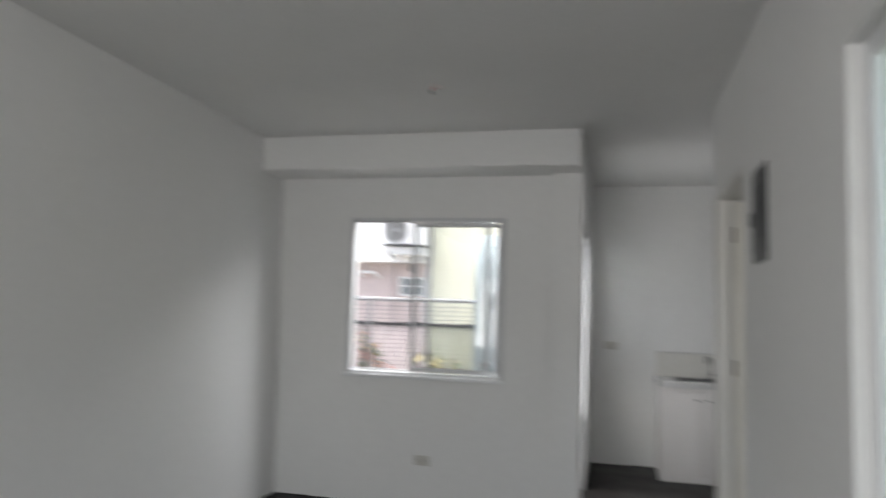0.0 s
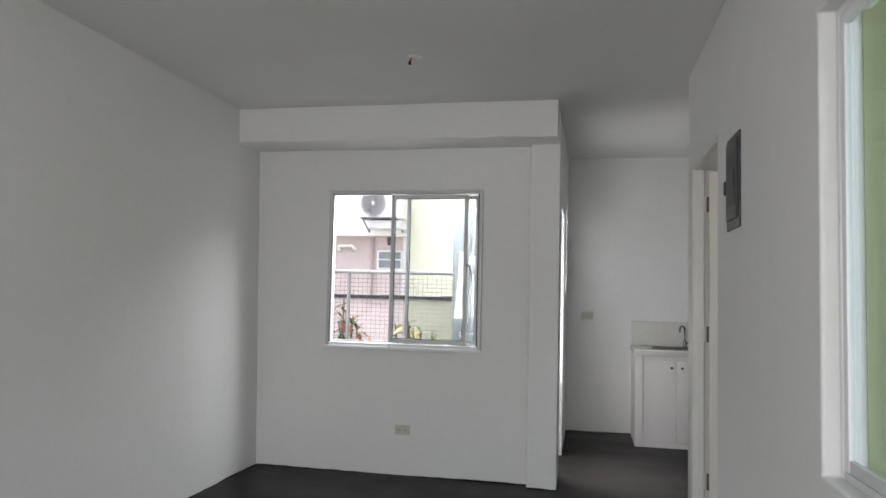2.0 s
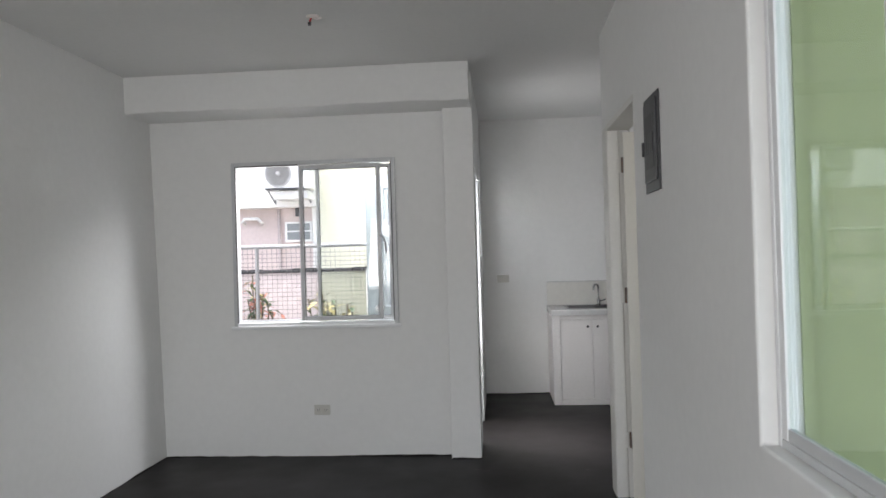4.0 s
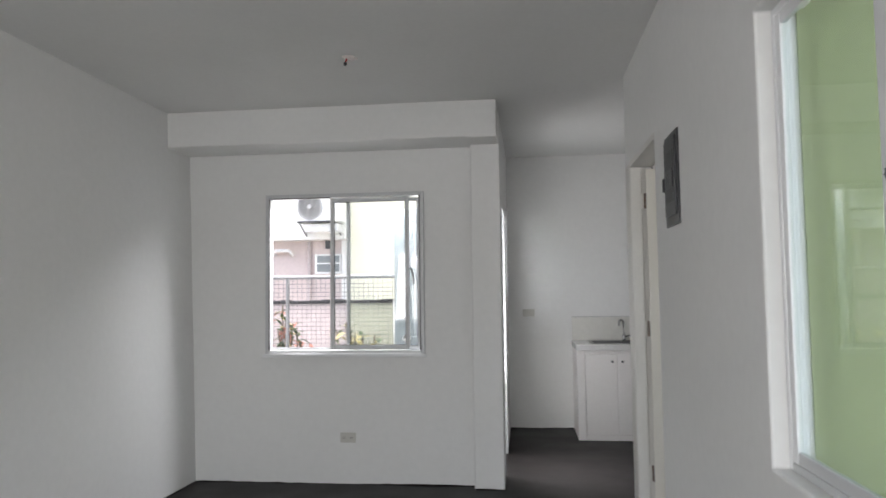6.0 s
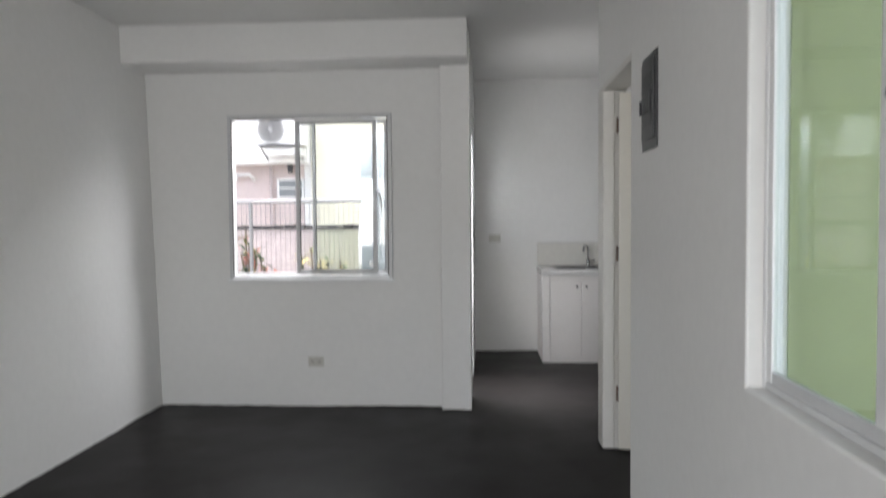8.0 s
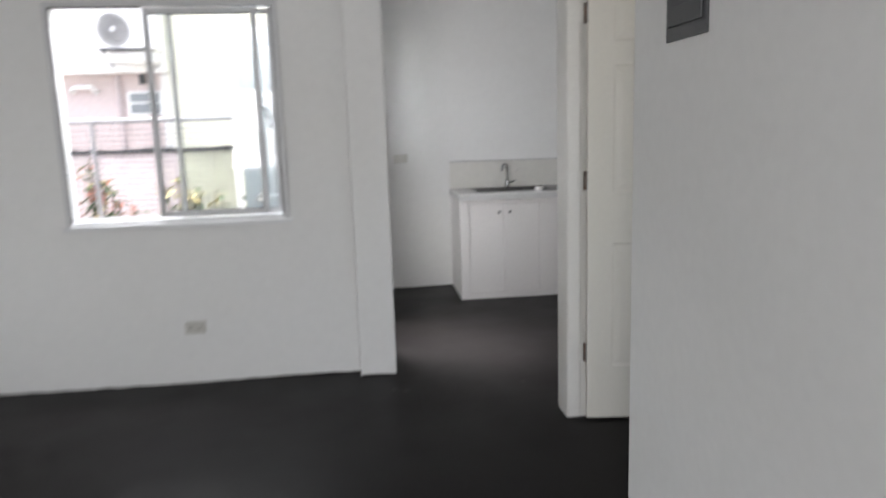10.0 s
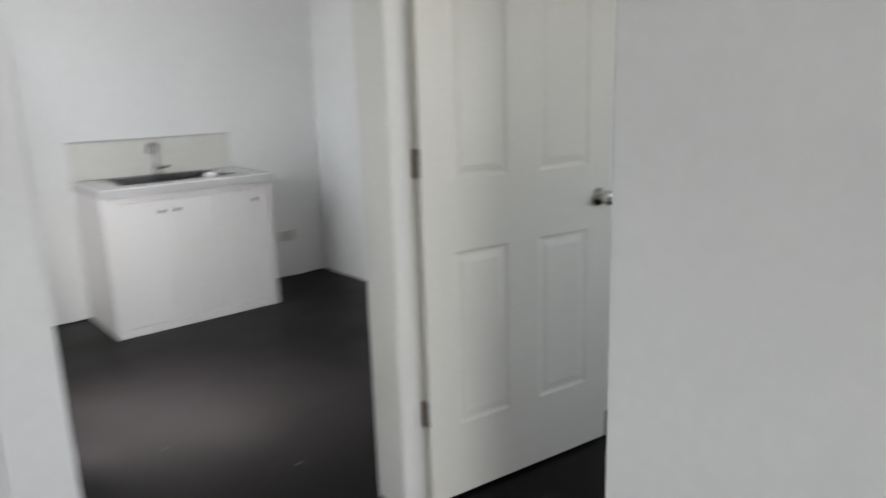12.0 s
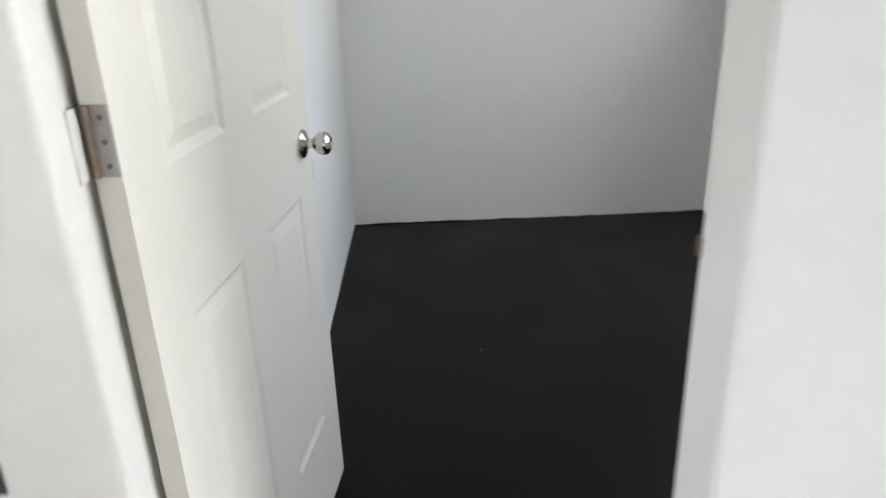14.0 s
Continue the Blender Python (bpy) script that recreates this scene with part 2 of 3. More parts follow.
def thing(name, label, category, at=None, group="", kind=""):
    ob = new(name)
    ob.empty_display_size = 0.1
    if at is not None:
        ob.matrix_world = at
    return tagged(ob, label, category, group, kind)


def part(name, bm, mat, parent, label="", smooth=False):
    ob = new(name, mesh_of(name, bm, mat, smooth))
    ob.parent = parent
    return tagged(ob, label)


def solo(name, bm, mat, label, category, kind="", group="", smooth=False):
    return tagged(new(name, mesh_of(name, bm, mat, smooth)), label, category, group, kind)


def wall(name, along, u0, u1, v0, v1, z0, z1, label, openings=(), mat=None, bevel=0.006):
    """A wall along x or y from u0 to u1, v0 to v1 thick, with openings (u0, u1, z0, z1) right through it."""
    us = sorted({u0, u1, *(o[i] for o in openings for i in (0, 1))})
    zs = sorted({z0, z1, *(o[i] for o in openings for i in (2, 3))})
    solid = {(i, j) for i in range(len(us) - 1) for j in range(len(zs) - 1)
             if not any(o[0] < (us[i] + us[i + 1]) / 2 < o[1] and o[2] < (zs[j] + zs[j + 1]) / 2 < o[3] for o in openings)}
    bm = bmesh.new()
    made = {}

    def vert(i, j, v):
        if (i, j, v) not in made:
            made[i, j, v] = bm.verts.new((us[i], v, zs[j]) if along == "x" else (v, us[i], zs[j]))
        return made[i, j, v]

    for i, j in solid:
        for v in (v0, v1):
            bm.faces.new([vert(a, b, v) for a, b in ((i, j), (i + 1, j), (i + 1, j + 1), (i, j + 1))])
        for (di, dj), (p, q) in (((-1, 0), ((i, j), (i, j + 1))), ((1, 0), ((i + 1, j), (i + 1, j + 1))), ((0, -1), ((i, j), (i + 1, j))), ((0, 1), ((i, j + 1), (i + 1, j + 1)))):
            if (i + di, j + dj) not in solid:
                bm.faces.new([vert(*p, v0), vert(*q, v0), vert(*q, v1), vert(*p, v1)])
    bmesh.ops.recalc_face_normals(bm, faces=bm.faces)
    bmesh.ops.dissolve_limit(bm, angle_limit=0.01, verts=bm.verts, edges=bm.edges)
    ob = solo(name, bm, mat or M_WALL, label, "wall", "structure")
    if bevel:
        mod = ob.modifiers.new("worn_edges", "BEVEL")
        mod.width, mod.segments, mod.limit_method, mod.angle_limit = bevel, 3, "ANGLE", radians(40)
    return ob


# ---- the plan: living room, kitchen, stair and bedroom ----
H = 2.70            # ceiling
BACK = 5.50         # window wall
KB = 7.70           # kitchen back wall
RX = 3.09           # side wall with the bedroom door
NJ, FJ = 3.82, 4.605  # door jambs
PX = 2.299          # free edge of the window wall
FRONT = -1.35
BED = 2.45          # outer face of the bedroom
LEAN = 0.031        # outward lean of the long wall
KH = 2.78           # kitchen ceiling at its back wall

def slab(name, z0, z1, mat, label, category, wide=0.0, kitchen=True):
    """A slab over living room, bedroom, stair and kitchen, leaving the yard and the alley open."""
    outline = ((-0.15, FRONT - 0.15), (RX + 0.13 + wide, FRONT - 0.15), (RX + 0.13 + wide, BED - wide), (6.4, BED - wide), (6.4, KB + 0.15), (2.15, KB + 0.15), (2.15, BACK + 0.15), (-0.15, BACK + 0.15))
    if not kitchen:
        outline = (*outline[:4], (6.4, BACK + 0.15), outline[-1])
    bm = bmesh.new()
    face = bm.faces.new([bm.verts.new((x, y, z0)) for x, y in outline])
    up = bmesh.ops.extrude_face_region(bm, geom=[face])["geom"]
    bmesh.ops.translate(bm, vec=(0, 0, z1 - z0), verts=[v for v in up if isinstance(v, bmesh.types.BMVert)])
    return solo(name, bm, mat, label, category, "structure")


def kitchen_ceiling():
    """The ceiling over the kitchen, rising a little towards the back wall."""
    bm = bmesh.new()
    box(bm, 2.15, 6.4, BACK + 0.15, KB + 0.15, H, H + 0.04)
    for v in bm.verts:
        v.co.z += (KH - H) * (v.co.y - BACK - 0.15) / (KB - BACK - 0.15)
    return solo("ceiling_kitchen", bm, M_CEIL, "pale painted kitchen ceiling rising towards the back", "ceiling", "structure")


slab("floor", -0.12, 0.0, M_FLOOR, "dark charcoal vinyl floor with a dull sheen and scuffs", "floor")
slab("ceiling", H, H + 0.12, M_CEIL, "plain pale painted flat ceiling", "ceiling", kitchen=False)
kitchen_ceiling()
slab("roof_slab", H + 0.124, H + 0.22, M_CONCRETE, "concrete roof slab with a short overhang", "roof", 0.35)

west = wall("wall_west", "y", FRONT - 0.15, BACK + 0.15, -0.15, 0.0, -0.05, H + 0.03, "plain white painted long wall, softly lit")
for v in west.data.vertices:  # the wall leans outwards by three centimetres a metre
    v.co.x -= LEAN * max(0.0, v.co.z)
wall("wall_north", "x", -0.09, 2.09, BACK, BACK + 0.15, -0.05, H, "white painted wall around the aluminium sliding window", [(0.535, 1.735, 0.938, 2.13)])
wall("wall_south", "x", -0.09, RX, FRONT - 0.15, FRONT, -0.05, H, "white painted front wall", [(0.2, 1.8, 0.85, 2.1), (1.98, 2.9, -0.05, 2.1)])
wall("wall_east", "y", FRONT - 0.15, 4.765, RX, RX + 0.13, -0.05, H, "white painted wall with a side window and bedroom doorway", bevel=0.008, openings=[(1.670, 2.342, 0.91, 2.122), (NJ, FJ + 0.03, -0.05, 2.13)])
bm = bmesh.new()
box(bm, 2.09, PX, 5.414, BACK + 0.15, -0.05, H, 0.006)
solo("wall_pillar", bm, M_WALL, "white painted square pillar ending the window wall", "pillar", "structure")


def ceiling_beam():
    """A plastered beam whose lower edge wavers by a few millimetres along its length."""
    bm = bmesh.new()
    n, rings = 72, []
    for k in range(n + 1):
        x = -0.09 + 2.378 * k / n
        dz = 0.0035 * math.sin(4.1 * x + 0.6) + 0.0022 * math.sin(13.7 * x) + 0.0014 * math.sin(37.0 * x + 1.1)
        dy = 0.0030 * math.sin(5.3 * x + 2.0) + 0.0016 * math.sin(19.0 * x + 0.4)
        y, z, r = 5.16 + dy, 2.445 + dz, 0.014
        if k in (0, n):
            r = 0.018
        prof = [(BACK + 0.002, 2.445), (y + r, z), (y + 0.3 * r, z + 0.3 * r), (y, z + r), (5.16 + 0.4 * dy, H + 0.01), (BACK + 0.002, H + 0.01)]
        rings.append([bm.verts.new((x, a, b)) for a, b in prof])
    for p, q in zip(rings, rings[1:]):
        for k in range(len(p)):
            bm.faces.new((p[k], q[k], q[(k + 1) % len(p)], p[(k + 1) % len(p)]))
    bm.faces.new(rings[0])
    bm.faces.new(list(reversed(rings[-1])))
    return solo("ceiling_beam", bm, M_WALL, "white painted beam over the window wall", "beam", "structure", smooth=True)


ceiling_beam()
wall("wall_kitchen_west", "y", BACK + 0.15, KB + 0.15, 2.15, PX - 0.003, -0.05, KH + 0.03, "white painted kitchen wall with the open back door", [(5.82, 6.56, -0.05, 2.08), (6.98, 7.42, 1.36, 2.24)])
wall("wall_kitchen_north", "x", PX - 0.003, 4.84, KB, KB + 0.15, -0.05, KH + 0.03, "white painted kitchen wall behind the sink counter")
wall("wall_kitchen_east", "y", 5.69, KB, 4.69, 4.84, -0.05, KH + 0.03, "white painted kitchen end wall with a doorway", [(5.80, 6.43, -0.05, 2.1)])
wall("wall_bedroom_north", "x", RX + 0.13, 6.25, 4.60, 4.765, -0.05, H, "white painted bedroom wall")
wall("wall_bedroom_east", "y", BED, 4.765, 6.11, 6.25, -0.05, H, "plain white painted far bedroom wall")
wall("wall_bedroom_south", "x", RX + 0.13, 6.25, BED, BED + 0.15, -0.05, H, "bedroom outer wall", [(4.0, 5.2, 0.95, 2.1)])
wall("wall_stair_north", "x", 4.84, 6.25, 5.69, 5.79, -0.05, KH + 0.03, "white painted wall beside the stair")
wall("wall_stair_east", "y", 4.765, 7.0, 6.25, 6.40, -0.05, KH + 0.03, "white painted wall at the stair landing")
wall("wall_washroom_north", "x", 4.84, 6.25, 6.9, 7.0, -0.05, KH + 0.03, "plain wall of the unlit washroom")


# ---- windows ----
def sash(parent, name, u0, u1, z0, z1, v, along, stile=0.045, depth=0.022, glass=G_CLEAR, sealed=True, mat=None):
    """One sliding sash: four rails and a pane, in the plane v."""
    def b(bm, a0, a1, c0, c1, d):
        if along == "x":
            return box(bm, a0, a1, v - d, v + d, c0, c1, 0.003 if d > 0.005 else 0)
        return box(bm, v - d, v + d, a0, a1, c0, c1, 0.003 if d > 0.005 else 0)
    s = part(name, b(bmesh.new(), u0, u0 + stile, z0, z1, depth), mat or M_SASH, parent)
    part("stile", b(bmesh.new(), u1 - stile, u1, z0, z1, depth), mat or M_SASH, s)
    # bottom rail always grey: under white stiles its shade is in the colour
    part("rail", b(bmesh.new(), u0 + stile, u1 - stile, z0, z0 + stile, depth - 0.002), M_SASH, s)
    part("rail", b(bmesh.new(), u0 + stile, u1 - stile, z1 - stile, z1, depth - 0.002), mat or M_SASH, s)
    part("pane", b(bmesh.new(), u0 + stile, u1 - stile, z0 + stile, z1 - stile, 0.003), glass, s, "clear glass pane")
    g = 0.004
    for a0, a1, c0, c1 in ((u0 + stile, u0 + stile + g, z0 + stile, z1 - stile), (u1 - stile - g, u1 - stile, z0 + stile, z1 - stile), (u0 + stile + g, u1 - stile - g, z0 + stile, z0 + stile + g), (u0 + stile + g, u1 - stile - g, z1 - stile - g, z1 - stile)):
        if not sealed:
            break
        part("gasket", b(bmesh.new(), a0, a1, c0, c1, 0.0048), M_GASKET, s, "thin dark rubber gasket")
    return s


def sliding_window(name, along, u0, u1, z0, z1, v, label, half=0.045, f=0.035, low=None, mat=M_ALU):
    w = thing(name, label, "window", kind="structure")

    def b(bm, a0, a1, c0, c1, d0, d1, bev=0.004):
        return box(bm, a0, a1, d0, d1, c0, c1, bev) if along == "x" else box(bm, d0, d1, a0, a1, c0, c1, bev)
    part("frame", b(bmesh.new(), u0, u0 + f, z0, z1, v - half, v + half), mat, w)
    part("frame", b(bmesh.new(), u1 - f, u1, z0, z1, v - half, v + half), mat, w)
    part("frame", b(bmesh.new(), u0 + f, u1 - f, z1 - f, z1, v - half, v + half), mat, w)
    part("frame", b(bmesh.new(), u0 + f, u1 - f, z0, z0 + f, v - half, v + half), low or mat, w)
    return w


# frame greyed against the strong lamp just outside, bottom member left white
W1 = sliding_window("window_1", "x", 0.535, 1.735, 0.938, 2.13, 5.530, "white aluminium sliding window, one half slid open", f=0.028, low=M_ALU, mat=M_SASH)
for a0, a1, c0, c1 in ((0.563, 0.569, 0.966, 2.102), (0.569, 1.030, 2.096, 2.102), (1.701, 1.707, 0.966, 2.102)):
    part("gasket", box(bmesh.new(), a0, a1, 5.4838, 5.492, c0, c1), M_GASKET, W1, "thin dark seal")
part("sill", box(bmesh.new(), 0.520, 1.752, 5.470, 5.4845, 0.918, 0.944, 0.004), M_ALU, W1)
part("track", box(bmesh.new(), 0.571, 1.699, 5.528, 5.534, 0.973, 0.985), M_ALU, W1)
sash(W1, "sash", 1.030, 1.624, 0.975, 2.094, 5.508, "x", stile=0.028, depth=0.013)
sash(W1, "sash", 1.142, 1.699, 0.975, 2.094, 5.552, "x", stile=0.022, depth=0.013)
lat = part("latch", box(bmesh.new(), 1.602, 1.622, 5.484, 5.4945, 1.43, 1.59, 0.004), M_ALU, W1, "small curved window latch")
part("latch_lever", tube(bmesh.new(), [(1.618, 5.482, 1.575), (1.640, 5.470, 1.56), (1.655, 5.468, 1.52), (1.662, 5.472, 1.46), (1.660, 5.474, 1.44)], 0.007, 8), M_GALV, lat, "grey latch lever", True)

# bottom frame member greyed like the shaded rail above it
W2 = sliding_window("window_2", "y", 1.670, 2.342, 0.91, 2.122, 3.155, "white aluminium side window facing a green wall", 0.022, 0.022, M_SASH)
W2S = sash(W2, "sash", 1.735, 2.320, 0.932, 2.100, 3.145, "y", stile=0.032, depth=0.010, glass=G_GREEN, sealed=False, mat=M_ALU)
part("meeting_stile", box(bmesh.new(), 3.136, 3.154, 1.767, 1.806, 0.964, 2.068, 0.003), M_ALU, W2S)
sash(W2, "sash", 1.692, 1.790, 0.932, 2.100, 3.167, "y", stile=0.03, depth=0.009, glass=G_GREEN, sealed=False, mat=M_ALU)
lk = part("latch", box(bmesh.new(), 3.124, 3.1345, 1.728, 1.754, 1.486, 1.588, 0.005), M_ALU, W2, "white crescent latch plate")
part("latch_lever", tube(bmesh.new(), [(3.124, 1.741, 1.565), (3.116, 1.742, 1.570), (3.113, 1.745, 1.580), (3.114, 1.744, 1.590)], 0.0035, 8), M_GALV, lk, "grey crescent latch lever", True)
part("latch_cam", lathe(bmesh.new(), [(0.012, 0), (0.012, 0.005), (0.009, 0.007)], pose(3.124, 1.741, 1.537, 0, -90, 0), 16), M_GALV, lk, "grey latch cam", True)
for dz in (1.496, 1.578):
    part("screw", lathe(bmesh.new(), [(0.004, 0), (0.004, 0.002), (0.002, 0.003)], pose(3.124, 1.741, dz, 0, -90, 0), 10), M_PANEL, lk, "dark screw head")

W3 = sliding_window("window_3", "y", 6.98, 7.42, 1.36, 2.24, 2.252, "narrow high kitchen window beside the back door")
part("pane", box(bmesh.new(), 2.227, 2.233, 7.015, 7.385, 1.395, 2.205), G_CLEAR, W3, "clear glass pane")
W4 = sliding_window("window_4", "x", 4.0, 5.2, 0.95, 2.1, BED + 0.07, "white aluminium bedroom window")
W5 = sliding_window("window_5", "x", 0.2, 1.8, 0.85, 2.1, FRONT - 0.08, "white aluminium front window")


# ---- doors ----
def panel_leaf(parent, width, height, thick, mat, cols, rows, name="leaf"):
    """A moulded panel door leaf in the xz plane, hinge at the origin: slab with sunk fields and raised centres on both faces."""
    xs = sorted({0.0, width, *(c for col in cols for c in col)})
    zs = sorted({0.0, height, *(r for row in rows for r in row)})
    bm = bmesh.new()
    fields = {(xs.index(a), zs.index(c)) for a, _ in cols for c, _ in rows}
    for side, y in ((-1, -thick / 2), (1, thick / 2)):
        grid = [[bm.verts.new((x, y, z)) for z in zs] for x in xs]
        for i in range(len(xs) - 1):
            for j in range(len(zs) - 1):
                ring = [grid[i][j], grid[i + 1][j], grid[i + 1][j + 1], grid[i][j + 1]]
                if (i, j) not in fields:
                    bm.faces.new(ring)
                    continue
                x0, x1, z0, z1 = xs[i], xs[i + 1], zs[j], zs[j + 1]
                for inset, dy in ((0.010, -0.005), (0.018, -0.0056), (0.042, -0.001)):
                    nxt = [bm.verts.new((x, y + side * dy, z)) for x, z in ((x0 + inset, z0 + inset), (x1 - inset, z0 + inset), (x1 - inset, z1 - inset), (x0 + inset, z1 - inset))]
                    for k in range(4):
                        bm.faces.new((ring[k], ring[(k + 1) % 4], nxt[(k + 1) % 4], nxt[k]))
                    ring = nxt
                bm.faces.new(ring)
    for (x0, z0), (x1, z1) in (((0, 0), (width, 0)), ((width, 0), (width, height)), ((width, height), (0, height)), ((0, height), (0, 0))):
        bm.faces.new([bm.verts.new(p) for p in ((x0, -thick / 2, z0), (x1, -thick / 2, z1), (x1, thick / 2, z1), (x0, thick / 2, z0))])
    bmesh.ops.remove_doubles(bm, verts=bm.verts, dist=0.0005)
    return part(name, bm, mat, parent)


def door_knob(parent, x, z, y, out):
    """Round rose, neck and ball; out is -1 or 1 along the leaf's y."""
    m = pose(x, y, z, 90 if out < 0 else -90, 0, 0)
    k = part("knob", lathe(bmesh.new(), [(0.006, 0.0), (0.012, 0.012), (0.011, 0.026), (0.018, 0.031), (0.0255, 0.040), (0.027, 0.050), (0.0245, 0.060), (0.017, 0.066), (0.013, 0.0665), (0.012, 0.064), (0.004, 0.0645)], m), M_CHROME, parent, "polished steel round knob", True)
    part("rose", lathe(bmesh.new(), [(0.033, 0.0), (0.033, 0.003), (0.029, 0.007), (0.015, 0.010), (0.013, 0.012)], m), M_CHROME, k, "", True)


def hinge(parent, x, y, z, turn):
    """Butt hinge: knuckle, one plate on the jamb, one on the leaf's edge."""
    h = part("hinge", cyl(bmesh.new(), (x, y - 0.003, z - 0.044), (x, y - 0.003, z + 0.044), 0.006, n=12), M_HINGE, parent, "worn steel butt hinge", True)
    part("jamb_plate", box(bmesh.new(), x - 0.030, x - 0.010, y + 0.0015, y + 0.0055, z - 0.044, z + 0.044), M_FRAME, h, "hinge plate painted over")
    d = Matrix.Translation((x, y, z)) @ Matrix.Rotation(turn, 4, "Z")
    bm = box(bmesh.new(), 0.0045, 0.0078, -0.031, -0.004, -0.044, 0.044)
    bm.transform(d)
    part("leaf_plate", bm, M_HINGE_PLATE, h, "dull steel hinge plate")
    for dz in (-0.030, 0.0, 0.030):
        bm = cyl(bmesh.new(), (0.0035, -0.02, dz), (0.0050, -0.02, dz), 0.004, n=8)
        bm.transform(d)
        part("screw", bm, M_HINGE, h)


TURN = radians(-7.3)
fr = thing("door_frame", "cream painted wooden bedroom door frame with worn edges", "door frame", kind="structure")
part("jamb", box(bmesh.new(), RX - 0.003, RX + 0.070, FJ, 4.768, 0, 2.132, 0.013, 4), M_FRAME, fr, "rounded plastered jamb", True)
part("rebate", box(bmesh.new(), RX + 0.070, RX + 0.128, FJ + 0.012, FJ + 0.032, 0, 2.10, 0.001), M_FRAME, fr)
part("head", box(bmesh.new(), RX - 0.002, RX + 0.127, NJ, FJ, 2.10, 2.132, 0.0015), M_FRAME, fr)
part("strike_plate", box(bmesh.new(), RX + 0.118, RX + 0.136, NJ, NJ + 0.003, 0.955, 0.985, 0.001), M_HINGE, fr, "small steel strike plate")

HX, HY = 3.172, 4.600
bd = thing("bedroom_door", "cream six-panel bedroom door standing wide open", "door", Matrix.Translation((HX, HY, 0.012)) @ Matrix.Rotation(TURN, 4, "Z"))
COLS = ((0.113, 0.332), (0.470, 0.702))
ROWS = ((0.258, 0.855), (1.085, 1.66), (1.76, 1.95))
off = 0.008
lf = panel_leaf(bd, 0.815, 2.07, 0.036, M_DOOR, COLS, ROWS)
lf.matrix_basis = Matrix.Translation((off, -0.0135, 0))
door_knob(lf, 0.752, 0.965, -0.018, -1)
door_knob(lf, 0.752, 0.965, 0.018, 1)
part("latch_plate", box(bmesh.new(), 0.8145, 0.8165, -0.012, 0.012, 0.935, 0.995), M_HINGE, lf)
for hz in (1.90, 1.157, 0.334):
    hinge(fr, HX, HY, hz, TURN)

# back door of the kitchen, opened outwards flat along the outside of the window wall
kd = thing("kitchen_door", "blue-grey painted steel back door, folded open outside", "door", Matrix.Translation((2.15, 5.84, 0.01)) @ Matrix.Rotation(radians(180 - 14), 4, "Z"))
lf2 = panel_leaf(kd, 0.75, 2.05, 0.035, M_LEAFDOOR, ((0.10, 0.31), (0.39, 0.60)), ((0.2, 0.82), (1.02, 1.52), (1.64, 1.95)))
door_knob(lf2, 0.635, 1.015, 0.0175, 1)
door_knob(lf2, 0.635, 1.015, -0.0175, -1)
kf = thing("kitchen_door_frame", "white painted frame of the open back door", "door frame", kind="structure")
# far jamb: greyer colour than its white twin, to dim the daylight on it
part("jamb", box(bmesh.new(), 2.16, PX, 6.528, 6.562, 0, 2.08, 0.003), M_SASH, kf)
part("jamb", box(bmesh.new(), 2.16, PX, 5.818, 5.832, 0, 2.08, 0.003), M_ALU, kf)
part("head", box(bmesh.new(), 2.161, PX - 0.001, 5.832, 6.528, 2.045, 2.08, 0.003), M_ALU, kf)

# washroom door standing ajar inside the dark doorway
wd = thing("washroom_door", "dark brown flush washroom door ajar in the unlit doorway", "door", Matrix.Translation((4.85, 6.405, 0.01)) @ Matrix.Rotation(radians(-40), 4, "Z"))
wl = part("leaf", box(bmesh.new(), 0.0, 0.65, -0.02, 0.02, 0, 2.05, 0.003), M_BROWN, wd)
door_knob(wl, 0.58, 0.95, -0.02, -1)

wf = thing("washroom_door_frame", "grey painted casing around the washroom doorway", "door frame", kind="structure")
part("jamb", box(bmesh.new(), 4.672, 4.845, 6.425, 6.53, 0, 2.18, 0.004), M_CASING, wf)
part("jamb", box(bmesh.new(), 4.672, 4.845, 5.70, 5.805, 0, 2.18, 0.004), M_CASING, wf)
part("head", box(bmesh.new(), 4.673, 4.844, 5.805, 6.425, 2.095, 2.18, 0.004), M_CASING, wf)

# ---- stair ----
st = thing("staircase", "stair with white risers and dark treads", "staircase")
for k in range(6):
    x0 = 3.745 + 0.25 * k
    r = part("riser", box(bmesh.new(), x0, 6.25, 4.767, 5.688, 0.19 * k, 0.19 * k + 0.182, 0.003), M_WHITE_OUT, st, "white painted riser")
    part("tread", box(bmesh.new(), x0 - 0.012, x0 + 0.262 if k < 5 else 6.249, 4.767, 5.689, 0.19 * k + 0.182, 0.19 * k + 0.19, 0.002), M_TREAD, st, "dark stair tread")

# ---- kitchen ----
CX0, CX1, CY, CT = 2.935, 3.972, 7.112, 0.885
ct = thing("sink_cabinet", "white painted built-in sink cabinet with three doors", "cabinet")
part("side_panel", box(bmesh.new(), CX0, CX0 + 0.075, CY, KB, 0, CT - 0.055, 0.006), M_CABINET, ct)
part("side_panel", box(bmesh.new(), CX1 - 0.075, CX1, CY, KB, 0, CT - 0.055, 0.006), M_CABINET, ct)
part("plinth", box(bmesh.new(), CX0 + 0.075, CX1 - 0.075, CY + 0.004, CY + 0.08, 0, 0.05, 0.003), M_CABINET, ct)
part("top_rail", box(bmesh.new(), CX0 + 0.075, CX1 - 0.075, CY + 0.004, CY + 0.08, 0.79, CT - 0.055, 0.003), M_CABINET, ct)
